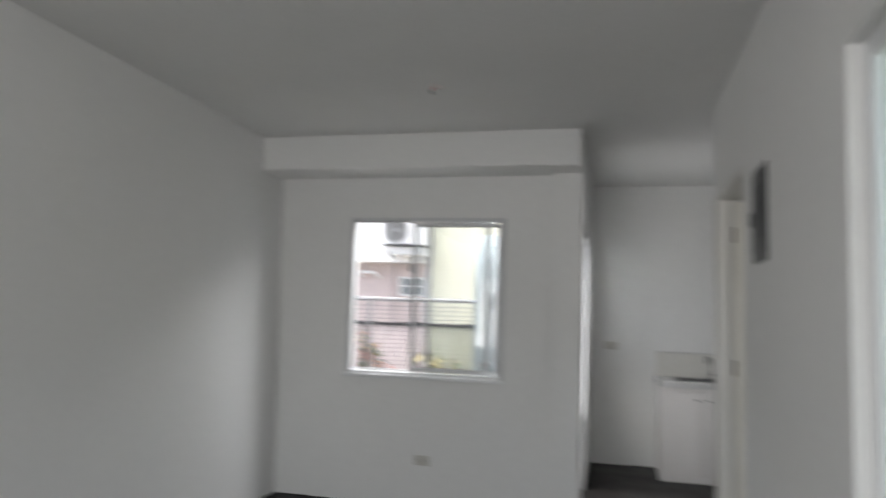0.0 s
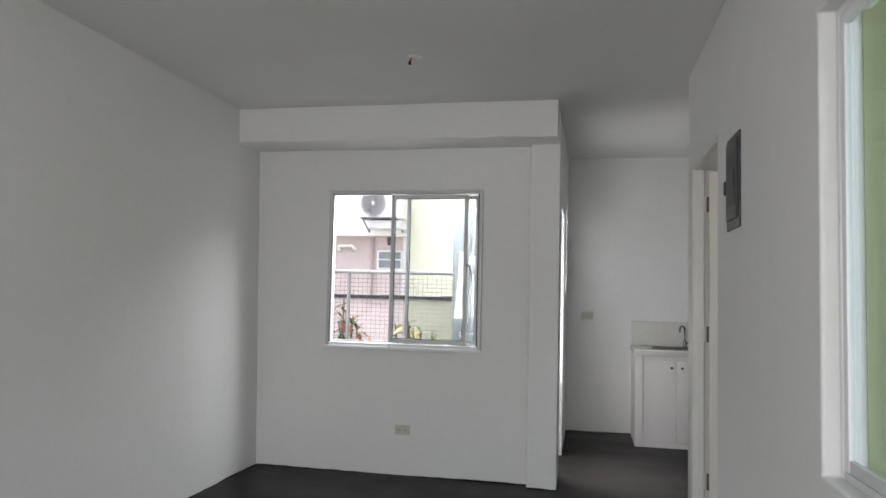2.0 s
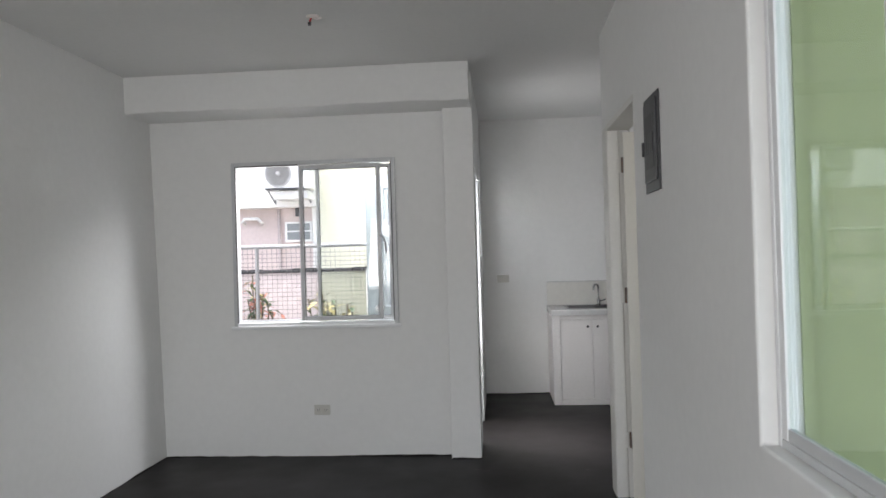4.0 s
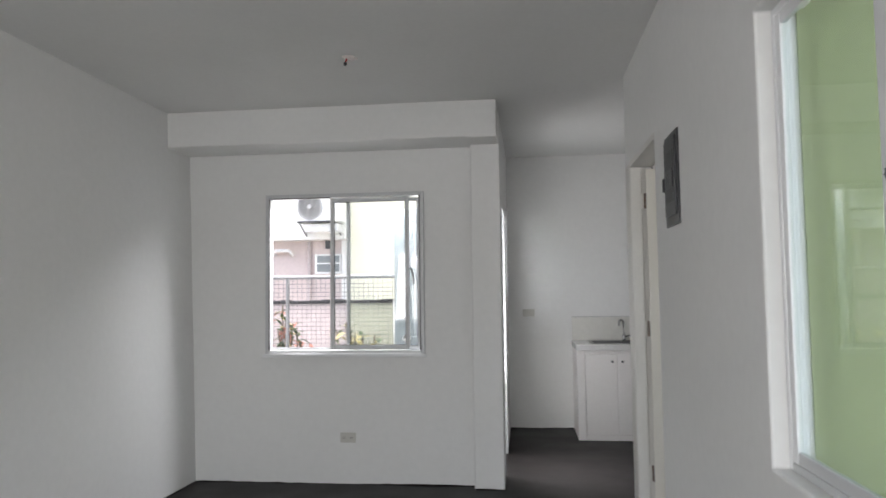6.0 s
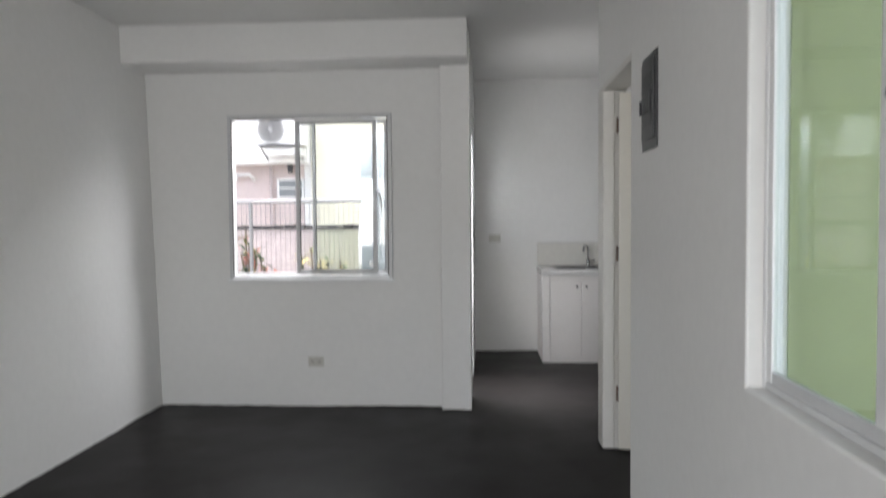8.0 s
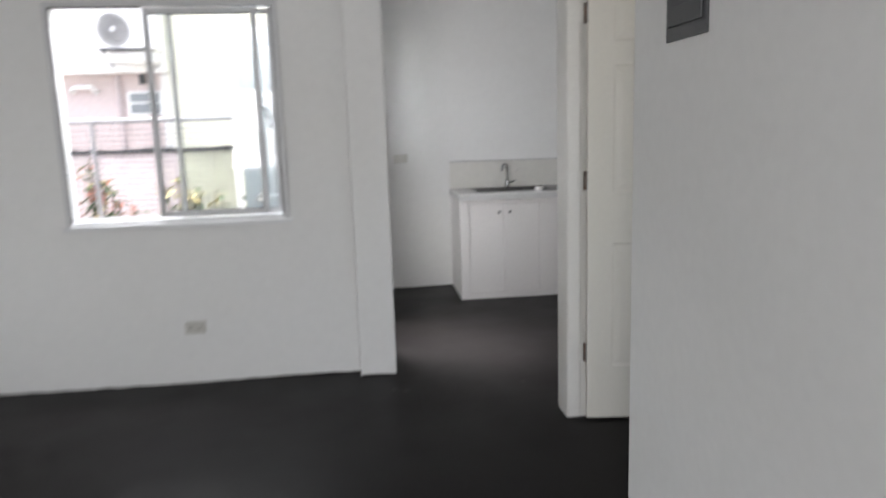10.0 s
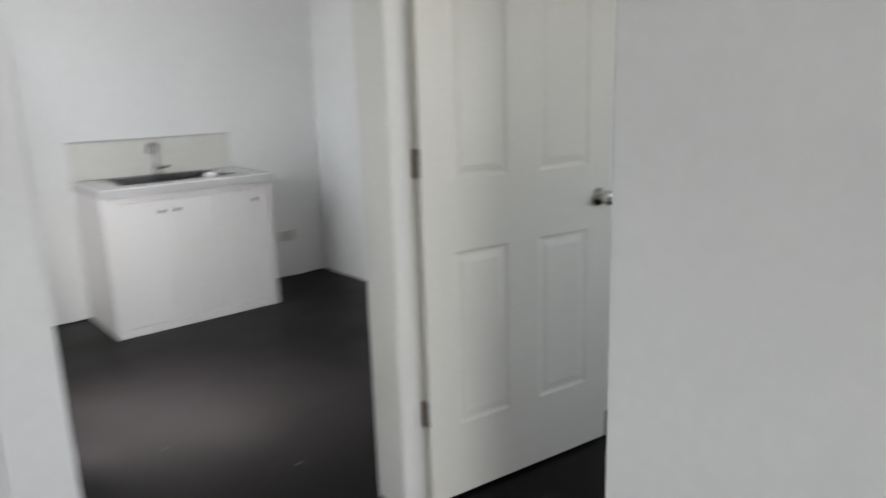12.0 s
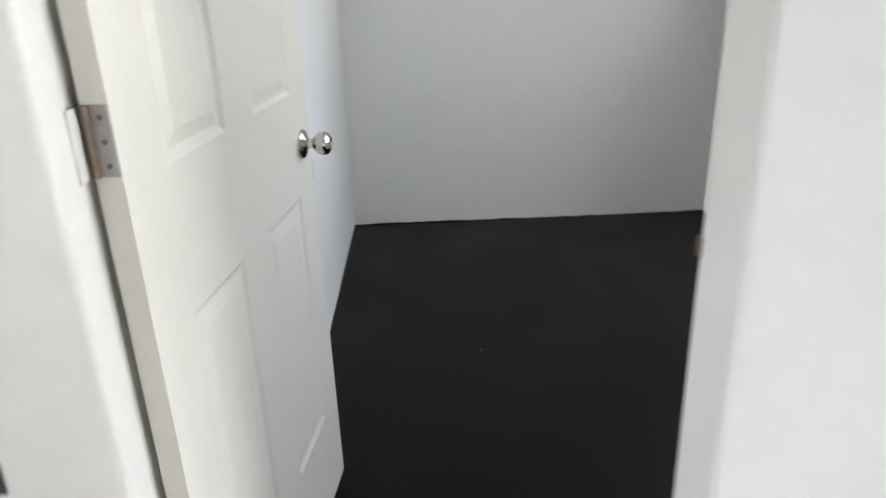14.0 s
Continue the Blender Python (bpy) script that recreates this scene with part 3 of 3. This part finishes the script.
part("back", box(bmesh.new(), CX0 + 0.075, CX1 - 0.075, KB - 0.03, KB - 0.002, 0, CT - 0.06), M_CABINET, ct)
dw = (CX1 - CX0 - 0.15) / 3
for k in range(3):
    x0 = CX0 + 0.075 + dw * k
    d = part("door", box(bmesh.new(), x0 + 0.001, x0 + dw - 0.001, CY + 0.012, CY + 0.030, 0.051, 0.789, 0.003), M_CABINET, ct)
    kx = x0 + dw - 0.045 if k in (0, 2) else x0 + 0.045
    part("knob", lathe(bmesh.new(), [(0.005, 0), (0.005, 0.010), (0.011, 0.015), (0.012, 0.022), (0.006, 0.025)], pose(kx, CY + 0.012, 0.725, 90, 0, 0), 14), M_PANEL, d, "small dark round knob", True)
# worktop with the sink's cut-out
SX0, SX1, SY0, SY1 = 3.10, 3.76, 7.24, 7.60
tp = thing("worktop", "pale tiled worktop with a grey front edge", "worktop")
part("slab", box(bmesh.new(), CX0 - 0.006, SX0, CY - 0.03, KB - 0.001, CT - 0.055, CT, 0.005), M_TILE, tp)
part("slab", box(bmesh.new(), SX1, CX1 + 0.02, CY - 0.03, KB - 0.001, CT - 0.055, CT, 0.005), M_TILE, tp)
part("slab", box(bmesh.new(), SX0, SX1, CY - 0.03, SY0, CT - 0.055, CT, 0.003), M_TILE, tp)
part("slab", box(bmesh.new(), SX0, SX1, SY1, KB - 0.001, CT - 0.055, CT, 0.003), M_TILE, tp)
part("front_edge", box(bmesh.new(), CX0 - 0.005, CX1 + 0.018, CY - 0.034, CY - 0.0295, CT - 0.052, CT - 0.008), M_TILE_EDGE, tp, "grey tile edge")
bs = thing("backsplash", "low pale tiled splashback on the wall behind the sink", "backsplash")
part("slab", box(bmesh.new(), CX0, CX1, KB - 0.016, KB - 0.001, CT + 0.001, 1.118, 0.003), M_SPLASH, bs)
part("edge_trim", box(bmesh.new(), CX0, CX1, KB - 0.019, KB - 0.001, 1.119, 1.127, 0.002), M_TILE_EDGE, bs, "thin grey edge")
sk = thing("kitchen_sink", "dark stainless steel sink set in the worktop", "sink")
bm = bmesh.new()
for ring in (((SX0 - 0.015, SX1 + 0.015, SY0 - 0.015, SY1 + 0.015, CT + 0.001), (SX0 - 0.013, SX1 + 0.013, SY0 - 0.013, SY1 + 0.013, CT + 0.007), (SX0 + 0.012, SX1 - 0.012, SY0 + 0.012, SY1 - 0.03, CT + 0.004), (SX0 + 0.03, SX1 - 0.03, SY0 + 0.03, SY1 - 0.045, CT - 0.15)),):
    prev = None
    for x0, x1, y0, y1, z in ring:
        cur = [bm.verts.new(p) for p in ((x0, y0, z), (x1, y0, z), (x1, y1, z), (x0, y1, z))]
        if prev:
            for k in range(4):
                bm.faces.new((prev[k], prev[(k + 1) % 4], cur[(k + 1) % 4], cur[k]))
        prev = cur
    bm.faces.new(prev)
part("bowl", bm, M_SINK, sk)
part("drain", lathe(bmesh.new(), [(0.035, 0), (0.035, 0.003), (0.022, 0.003), (0.02, 0.001)], pose(3.43, 7.41, CT - 0.150), 16), M_CHROME, sk, "", True)
tap = thing("tap", "chrome swan-neck tap behind the sink", "tap")
TX, TY = 3.44, 7.63
part("body", lathe(bmesh.new(), [(0.026, 0), (0.026, 0.006), (0.018, 0.012), (0.017, 0.055), (0.011, 0.064)], pose(TX, TY, CT), 16), M_TAP, tap, "", True)
neck = [(0.0, 0.055), (0.0, 0.15)] + [(0.035 - 0.035 * math.cos(a), 0.17 + 0.035 * math.sin(a)) for a in (0.2, 0.7, 1.2, 1.7, 2.2, 2.7)] + [(0.070, 0.160), (0.070, 0.145)]
part("spout", tube(bmesh.new(), [(TX - 0.75 * d, TY - 0.66 * d, CT + h) for d, h in neck], 0.0105, 12), M_TAP, tap, "", True)
part("lever", tube(bmesh.new(), [(TX + 0.012, TY, CT + 0.040), (TX + 0.04, TY - 0.005, CT + 0.046), (TX + 0.068, TY - 0.02, CT + 0.058)], 0.008, 8), M_TAP, tap, "", True)
cup = lathe(bmesh.new(), [(0.030, 0), (0.034, 0.003), (0.036, 0.028), (0.033, 0.028), (0.030, 0.006)], pose(3.62, 7.205, CT + 0.0005), 18)
solo("soap_dish", cup, M_WHITEPLASTIC, "small white plastic dish beside the sink", "dish", smooth=True)


# ---- sockets, switch, distribution box, lamp outlet ----
def wall_plate(name, label, category, m, w=0.115, h=0.072, sockets=2, group=""):
    """A plate on a wall, its face towards -y of m."""
    t = thing(name, label, category, m, group)
    part("plate", box(bmesh.new(), -w / 2, w / 2, -0.010, 0.0, -h / 2, h / 2, 0.004), M_PLATE, t)
    for k in range(sockets):
        x = (k - (sockets - 1) / 2) * w / max(1, sockets) * 0.9
        if category == "switch":
            part("rocker", box(bmesh.new(), x - 0.011, x + 0.011, -0.0135, -0.0095, -0.022, 0.022, 0.002), M_PLATE, t)
        else:
            s = part("socket", box(bmesh.new(), x - 0.018, x + 0.018, -0.0125, -0.0095, -0.022, 0.022, 0.002), M_PLATE, t)
            for dx in (-0.006, 0.006):
                part("slot", box(bmesh.new(), x + dx - 0.0015, x + dx + 0.0015, -0.0131, -0.012, -0.007, 0.007), M_SLOT, s, "dark socket slot")
    return t


wall_plate("wall_socket", "beige double wall socket below the window", "socket", pose(1.162, BACK, 0.334))
wall_plate("wall_switch", "beige switch plate on the kitchen wall", "switch", pose(2.50, KB, 1.167), 0.12, 0.075)
wall_plate("wall_socket", "beige wall socket beside the sink cabinet", "socket", pose(4.375, KB, 0.323), 0.12, 0.075)
wall_plate("wall_socket", "beige wall socket, one of a pair in the bedroom", "socket", pose(4.583, 4.60, 0.688), 0.125, 0.075, 1, "bedroom sockets")
wall_plate("wall_socket", "beige wall socket, one of a pair in the bedroom", "socket", pose(4.735, 4.60, 0.688), 0.125, 0.075, 1, "bedroom sockets")

db = thing("distribution_box", "grey metal electrical distribution box on the white wall", "electrical box")
part("flange", box(bmesh.new(), RX - 0.008, RX, 3.296, 3.548, 1.645, 2.035, 0.002), M_PANEL, db)
lid = part("lid", box(bmesh.new(), RX - 0.016, RX - 0.007, 3.316, 3.528, 1.685, 2.012, 0.005), M_PANEL, db, "slightly raised metal lid")
part("recess", box(bmesh.new(), RX - 0.0175, RX - 0.0155, 3.345, 3.495, 1.74, 1.955), M_PANEL_DARK, lid, "dark breaker window")
part("catch", box(bmesh.new(), RX - 0.024, RX - 0.010, 3.522, 3.536, 1.80, 1.86, 0.003), M_PANEL_DARK, lid, "dark catch")
for k in range(4):
    part("breaker", box(bmesh.new(), RX - 0.021, RX - 0.017, 3.352 + 0.034 * k, 3.382 + 0.034 * k, 1.80, 1.88, 0.002), M_PANEL, lid)

lo = thing("ceiling_lamp_outlet", "bare ceiling lamp outlet with short wire ends", "lamp outlet")
part("base", lathe(bmesh.new(), [(0.034, 0.0), (0.034, -0.005), (0.027, -0.011), (0.010, -0.013)], pose(1.51, 4.17, H), 20), M_WIRE, lo, "", True)
part("wire", tube(bmesh.new(), [(1.50, 4.165, H - 0.012), (1.495, 4.15, H - 0.04), (1.50, 4.145, H - 0.050)], 0.005, 8), M_RED, lo, "red wire end", True)
part("wire", tube(bmesh.new(), [(1.515, 4.17, H - 0.012), (1.54, 4.15, H - 0.025), (1.565, 4.14, H - 0.02)], 0.005, 8), M_WIRE, lo, "white wire end", True)
part("tape", cyl(bmesh.new(), (1.495, 4.15, H - 0.04), (1.497, 4.146, H - 0.052), 0.009), M_PANEL_DARK, lo, "dark tape", True)

# ---- outside ----
bm = bmesh.new()
box(bm, -60, 60, -60, 60, -0.5, -0.14)
solo("ground", bm, M_CONCRETE, "worn grey concrete ground outside", "ground", "structure")
bm = bmesh.new()
box(bm, RX + 0.135, 3.99, BED - 0.014, BED - 0.002, -0.14, H + 0.12)
box(bm, 5.21, 6.4, BED - 0.014, BED - 0.002, -0.14, H + 0.12)
box(bm, 3.99, 5.21, BED - 0.014, BED - 0.002, -0.14, 0.94)
box(bm, 3.99, 5.21, BED - 0.014, BED - 0.002, 2.11, H + 0.12)
box(bm, 3.197, 3.2225, 2.333, 2.3415, 0.905, 2.13)
box(bm, 3.2215, 3.2295, 2.344, BED - 0.014, -0.14, H + 0.12)
solo("wall_outside_green", bm, M_GREEN, "lime green painted outer wall", "wall", "structure")

NY = 10.0  # neighbours' facade
nb = thing("neighbour_house", "pink and white rendered neighbouring house", "house")
part("upper_wall", box(bmesh.new(), -6.0, 0.04, NY - 0.25, NY + 3, 2.14, 5.4), M_WHITE_OUT, nb, "white upper storey")
part("lower_wall", box(bmesh.new(), -6.0, -0.06, NY, NY + 3, -0.14, 2.14), M_PINK, nb, "dusty pink lower storey")
part("corner_pier", box(bmesh.new(), -0.058, 0.045, NY - 0.04, NY + 3, -0.14, 2.139), M_WHITE_OUT, nb, "white corner pier")
part("roof", box(bmesh.new(), -6.3, 0.04, NY - 0.6, NY + 3.2, 5.4, 5.55, 0.02), M_ROOF, nb)
part("downpipe", tube(bmesh.new(), [(-0.52, NY - 0.05, 2.12), (-0.52, NY - 0.05, -0.1)], 0.022, 10), M_PINKWALL, nb, "pink downpipe", True)
part("pipe_rail", tube(bmesh.new(), [(-1.02, NY, 1.95), (-1.02, NY - 0.08, 1.96), (-0.99, NY - 0.1, 2.0), (-0.80, NY - 0.1, 2.0), (-0.77, NY - 0.08, 1.96), (-0.77, NY, 1.94)], 0.022, 10), M_WHITE_OUT, nb, "white pipe rail", True)
part("meter_box", box(bmesh.new(), -0.287, -0.225, NY - 0.06, NY - 0.001, 2.02, 2.135, 0.004), M_PANEL, nb, "small dark meter box")
nw = part("window", box(bmesh.new(), -0.44, -0.065, NY - 0.05, NY - 0.002, 1.67, 1.945, 0.004), M_WHITE_OUT, nb, "white framed window")
part("pane", box(bmesh.new(), -0.405, -0.09, NY - 0.058, NY - 0.0505, 1.825, 1.92), M_WINGLASS_FAR, nw)
part("pane", box(bmesh.new(), -0.405, -0.09, NY - 0.058, NY - 0.0505, 1.70, 1.805), M_WINGLASS_FAR, nw)
cr = thing("cream_house", "cream rendered neighbouring house", "house")
part("wall", box(bmesh.new(), 0.054, 7.0, NY - 0.1, NY + 4, -0.14, 6.5), M_CREAM, cr)
part("roof", box(bmesh.new(), 0.05, 7.2, NY - 0.4, NY + 4.2, 6.5, 6.65, 0.02), M_ROOF, cr)

ac = thing("air_conditioner", "white outdoor air conditioner unit on a wall bracket", "air conditioner")
AX, AZ, AY = -0.342, 2.545, 9.40
part("casing", box(bmesh.new(), AX - 0.21, AX + 0.42, AY, AY + 0.28, AZ - 0.205, AZ + 0.24, 0.015), M_AC, ac)
gr = part("grille", lathe(bmesh.new(), [(0.176, 0.0), (0.176, 0.012), (0.164, 0.014), (0.164, 0.004)], pose(AX, AY, AZ, 90, 0, 0), 32), M_GRILLE, ac, "round grey fan grille", True)
part("hub", lathe(bmesh.new(), [(0.034, 0.004), (0.034, 0.008), (0.030, 0.009), (0.004, 0.009)], pose(AX, AY, AZ, 90, 0, 0), 20), M_GRILLE, gr, "", True)
for r in (0.150, 0.134, 0.118, 0.102, 0.086, 0.070, 0.054):
    part("grille_ring", lathe(bmesh.new(), [(r + 0.003, 0.004), (r + 0.003, 0.011), (r - 0.003, 0.011), (r - 0.003, 0.004)], pose(AX, AY, AZ, 90, 0, 0), 28), M_GRILLE, gr, "", True)
for x in (AX - 0.15, AX + 0.33):
    part("bracket", tube(bmesh.new(), [(x, AY - 0.02, AZ - 0.20), (x, AY + 0.34, AZ - 0.20), (x, AY + 0.34, AZ - 0.36), (x + 0.001, AY + 0.02, AZ - 0.21)], 0.012, 8), M_GALV, ac, "steel wall bracket")
part("support_rail", box(bmesh.new(), AX - 0.17, AX + 0.32, AY - 0.02, AY + 0.02, AZ - 0.212, AZ - 0.190), M_PANEL_DARK, ac, "dark support rail")
aw = bmesh.new()
box(aw, -0.43, 0.03, NY - 0.55, NY - 0.252, 2.215, 2.325, 0.01)
solo("window_canopy", aw, M_AC, "small white concrete canopy below the air conditioner", "canopy")

# garden wall with a dark coping, behind the fence
GY = 8.7
gw = thing("garden_wall", "low rendered garden wall with a dark coping", "garden wall")
part("wall", box(bmesh.new(), -5.0, 0.36, GY, GY + 0.15, -0.14, 1.27), M_PINKWALL, gw, "grey-pink render")
part("wall", box(bmesh.new(), 0.362, 0.90, GY, GY + 0.15, -0.14, 1.27), M_GREYWALL, gw, "grey-green render")
part("post", box(bmesh.new(), 0.902, 0.95, GY - 0.01, GY + 0.16, -0.14, 1.30, 0.004), M_WHITE_OUT, gw, "white end post")
rng = random.Random(3)
x = -5.0
while x < 0.89:
    w = rng.uniform(0.09, 0.15)
    part("coping_block", box(bmesh.new(), x, min(0.90, x + w - 0.012), GY - 0.02, GY + 0.17, 1.271, 1.315 + rng.uniform(-0.006, 0.006), 0.004), M_COPING, gw)
    x += w

# mesh fence along the alley
FY = 6.9
fe = thing("mesh_fence", "galvanised steel fence with welded wire mesh", "fence")
part("top_rail", tube(bmesh.new(), [(-3.0, FY, 1.545), (2.1, FY, 1.545)], 0.020, 10), M_GALV, fe, "", True)
part("bottom_rail", tube(bmesh.new(), [(-3.0, FY, 0.15), (2.1, FY, 0.15)], 0.018, 10), M_GALV, fe, "", True)
for px in (-2.2, -1.0, 0.220, 1.43, 2.08):
    part("post", cyl(bmesh.new(), (px, FY, -0.14), (px, FY, 1.53), 0.018), M_GALV, fe, "", True)
bm = bmesh.new()
k = -3.0
while k < 2.1:
    cyl(bm, (k, FY + 0.012, 0.16), (k, FY + 0.012, 1.53), 0.0017, n=4)
    k += 0.046
z = 0.2
while z < 1.5:
    cyl(bm, (-3.0, FY + 0.015, z), (2.1, FY + 0.015, z), 0.0020, n=4)
    z += 0.040
tagged(part("wire_mesh", bm, M_WIREMESH, fe, "thin welded wire mesh"), kind="stuff")


def croton(x, y, height, mats, seed, spread=0.22, leaves=26):
    """A shrub: a few stems with many pointed, folded leaves near their ends."""
    r = random.Random(seed)
    t = thing("croton_shrub", "croton shrub with yellow and red leaves by the fence", "shrub", pose(x, y, -0.14), "shrubs along the fence")
    stems = bmesh.new()
    crowns = {m.name: (bmesh.new(), m) for m in mats}
    for s in range(4):
        a = r.uniform(0, 6.28)
        tip = Vector((math.cos(a) * spread * r.uniform(0.3, 1), math.sin(a) * spread * r.uniform(0.3, 1), height * r.uniform(0.82, 1.0)))
        tube(stems, [(0, 0, 0), tuple(tip * 0.5 + Vector((0.02, 0, 0))), tuple(tip)], 0.008, 6)
        for k in range(leaves):
            base = tip * r.uniform(0.78, 1.0)
            yaw, pitch = r.uniform(0, 6.28), r.uniform(-0.5, 0.9)
            d = Vector((math.cos(yaw) * math.cos(pitch), math.sin(yaw) * math.cos(pitch), math.sin(pitch)))
            side = d.cross(Vector((0, 0, 1))).normalized()
            up = side.cross(d)
            ln, wd_ = r.uniform(0.10, 0.19), r.uniform(0.018, 0.032)
            bm, _ = crowns[r.choice(list(crowns))]
            droop = Vector((0, 0, -0.25 * ln))
            p0, p1, p2 = bm.verts.new(base), bm.verts.new(base + d * ln * 0.5 - up * 0.006), bm.verts.new(base + d * ln + droop)
            l, q = bm.verts.new(base + d * ln * 0.45 + side * wd_), bm.verts.new(base + d * ln * 0.45 - side * wd_)
            for f3 in ((p0, q, p1), (p0, p1, l), (l, p1, p2), (p1, q, p2)):
                bm.faces.new(f3)
    part("stems", stems, M_STEM, t, "", True)
    for bm, m in crowns.values():
        tagged(part("foliage", bm, m, t, m.name.replace("_", " ")), kind="stuff")


croton(0.0, 7.3, 1.42, (M_LEAF_R, M_LEAF_Y, M_LEAF_G), 1, 0.17, 17)
croton(0.16, 7.35, 1.18, (M_LEAF_G, M_LEAF_R), 2, 0.2, 12)
croton(0.66, 7.5, 1.36, (M_LEAF_Y, M_LEAF_Y, M_LEAF_G), 4, 0.15, 9)
croton(0.80, 7.6, 1.14, (M_LEAF_Y, M_LEAF_G), 5, 0.14, 12)
croton(1.10, 7.5, 1.10, (M_LEAF_G,), 6, 0.16, 10)

# ---- flecks on the floor ----
rng = random.Random(11)
for fx, fy, s in ((2.269, 5.161, 0.022), (2.333, 5.131, 0.024), (2.30, 5.15, 0.010), (2.99, 5.146, 0.018), (2.663, 5.626, 0.014), (5.089, 3.796, 0.010), (4.642, 4.009, 0.013), (5.781, 3.651, 0.010), (5.98, 4.54, 0.014)):
    bm = bmesh.new()
    n = 8
    ring = [bm.verts.new((fx + s * rng.uniform(0.5, 1.2) * math.cos(6.283 * k / n), fy + 0.45 * s * rng.uniform(0.5, 1.2) * math.sin(6.283 * k / n), 0.0012)) for k in range(n)]
    top = bm.verts.new((fx, fy, 0.003))
    for k in range(n):
        bm.faces.new((ring[k], ring[(k + 1) % n], top))
    solo("paint_fleck", bm, M_DUST, "small pale fleck of dried paint on the dark floor", "paint fleck", group="flecks on the floor")


# ---- ragged edge where the floor covering meets the walls ----
def floor_edge(x0, y0, x1, y1, nx, ny, seed):
    """A thin dark lip of vinyl and sealant along a wall foot, uneven in height and depth; nx, ny points into the room."""
    r = random.Random(seed)
    n = max(4, int(math.hypot(x1 - x0, y1 - y0) / 0.035))
    bm = bmesh.new()
    rows, h = [], 0.006
    for k in range(n + 1):
        u = k / n
        h = min(0.009, max(0.002, h + r.uniform(-0.003, 0.003)))
        d = 0.004 + 0.5 * h
        x, y = x0 + (x1 - x0) * u, y0 + (y1 - y0) * u
        rows.append([bm.verts.new(p) for p in ((x - nx * 0.004, y - ny * 0.004, 0.0005), (x - nx * 0.004, y - ny * 0.004, h), (x + nx * 0.003, y + ny * 0.003, h), (x + nx * d, y + ny * d, 0.0005))])
    for p, q in zip(rows, rows[1:]):
        for k in range(3):
            bm.faces.new((p[k], q[k], q[k + 1], p[k + 1]))
    return solo("floor_edge", bm, M_FLOOR, "uneven dark lip of floor vinyl along the wall foot", "floor edge", "structure")


floor_edge(0.0, BACK, 2.09, BACK, 0, -1, 1)
floor_edge(0.0, 0.5, 0.0, BACK, 1, 0, 2)
floor_edge(PX, KB, CX0, KB, 0, -1, 3)
floor_edge(CX1, KB, 4.69, KB, 0, -1, 4)
floor_edge(4.69, 6.53, 4.69, KB, -1, 0, 5)
floor_edge(2.095, 5.414, PX, 5.414, 0, -1, 6)
floor_edge(RX + 0.13, 4.60, 6.11, 4.60, 0, -1, 7)
floor_edge(6.11, 2.6, 6.11, 4.60, -1, 0, 8)
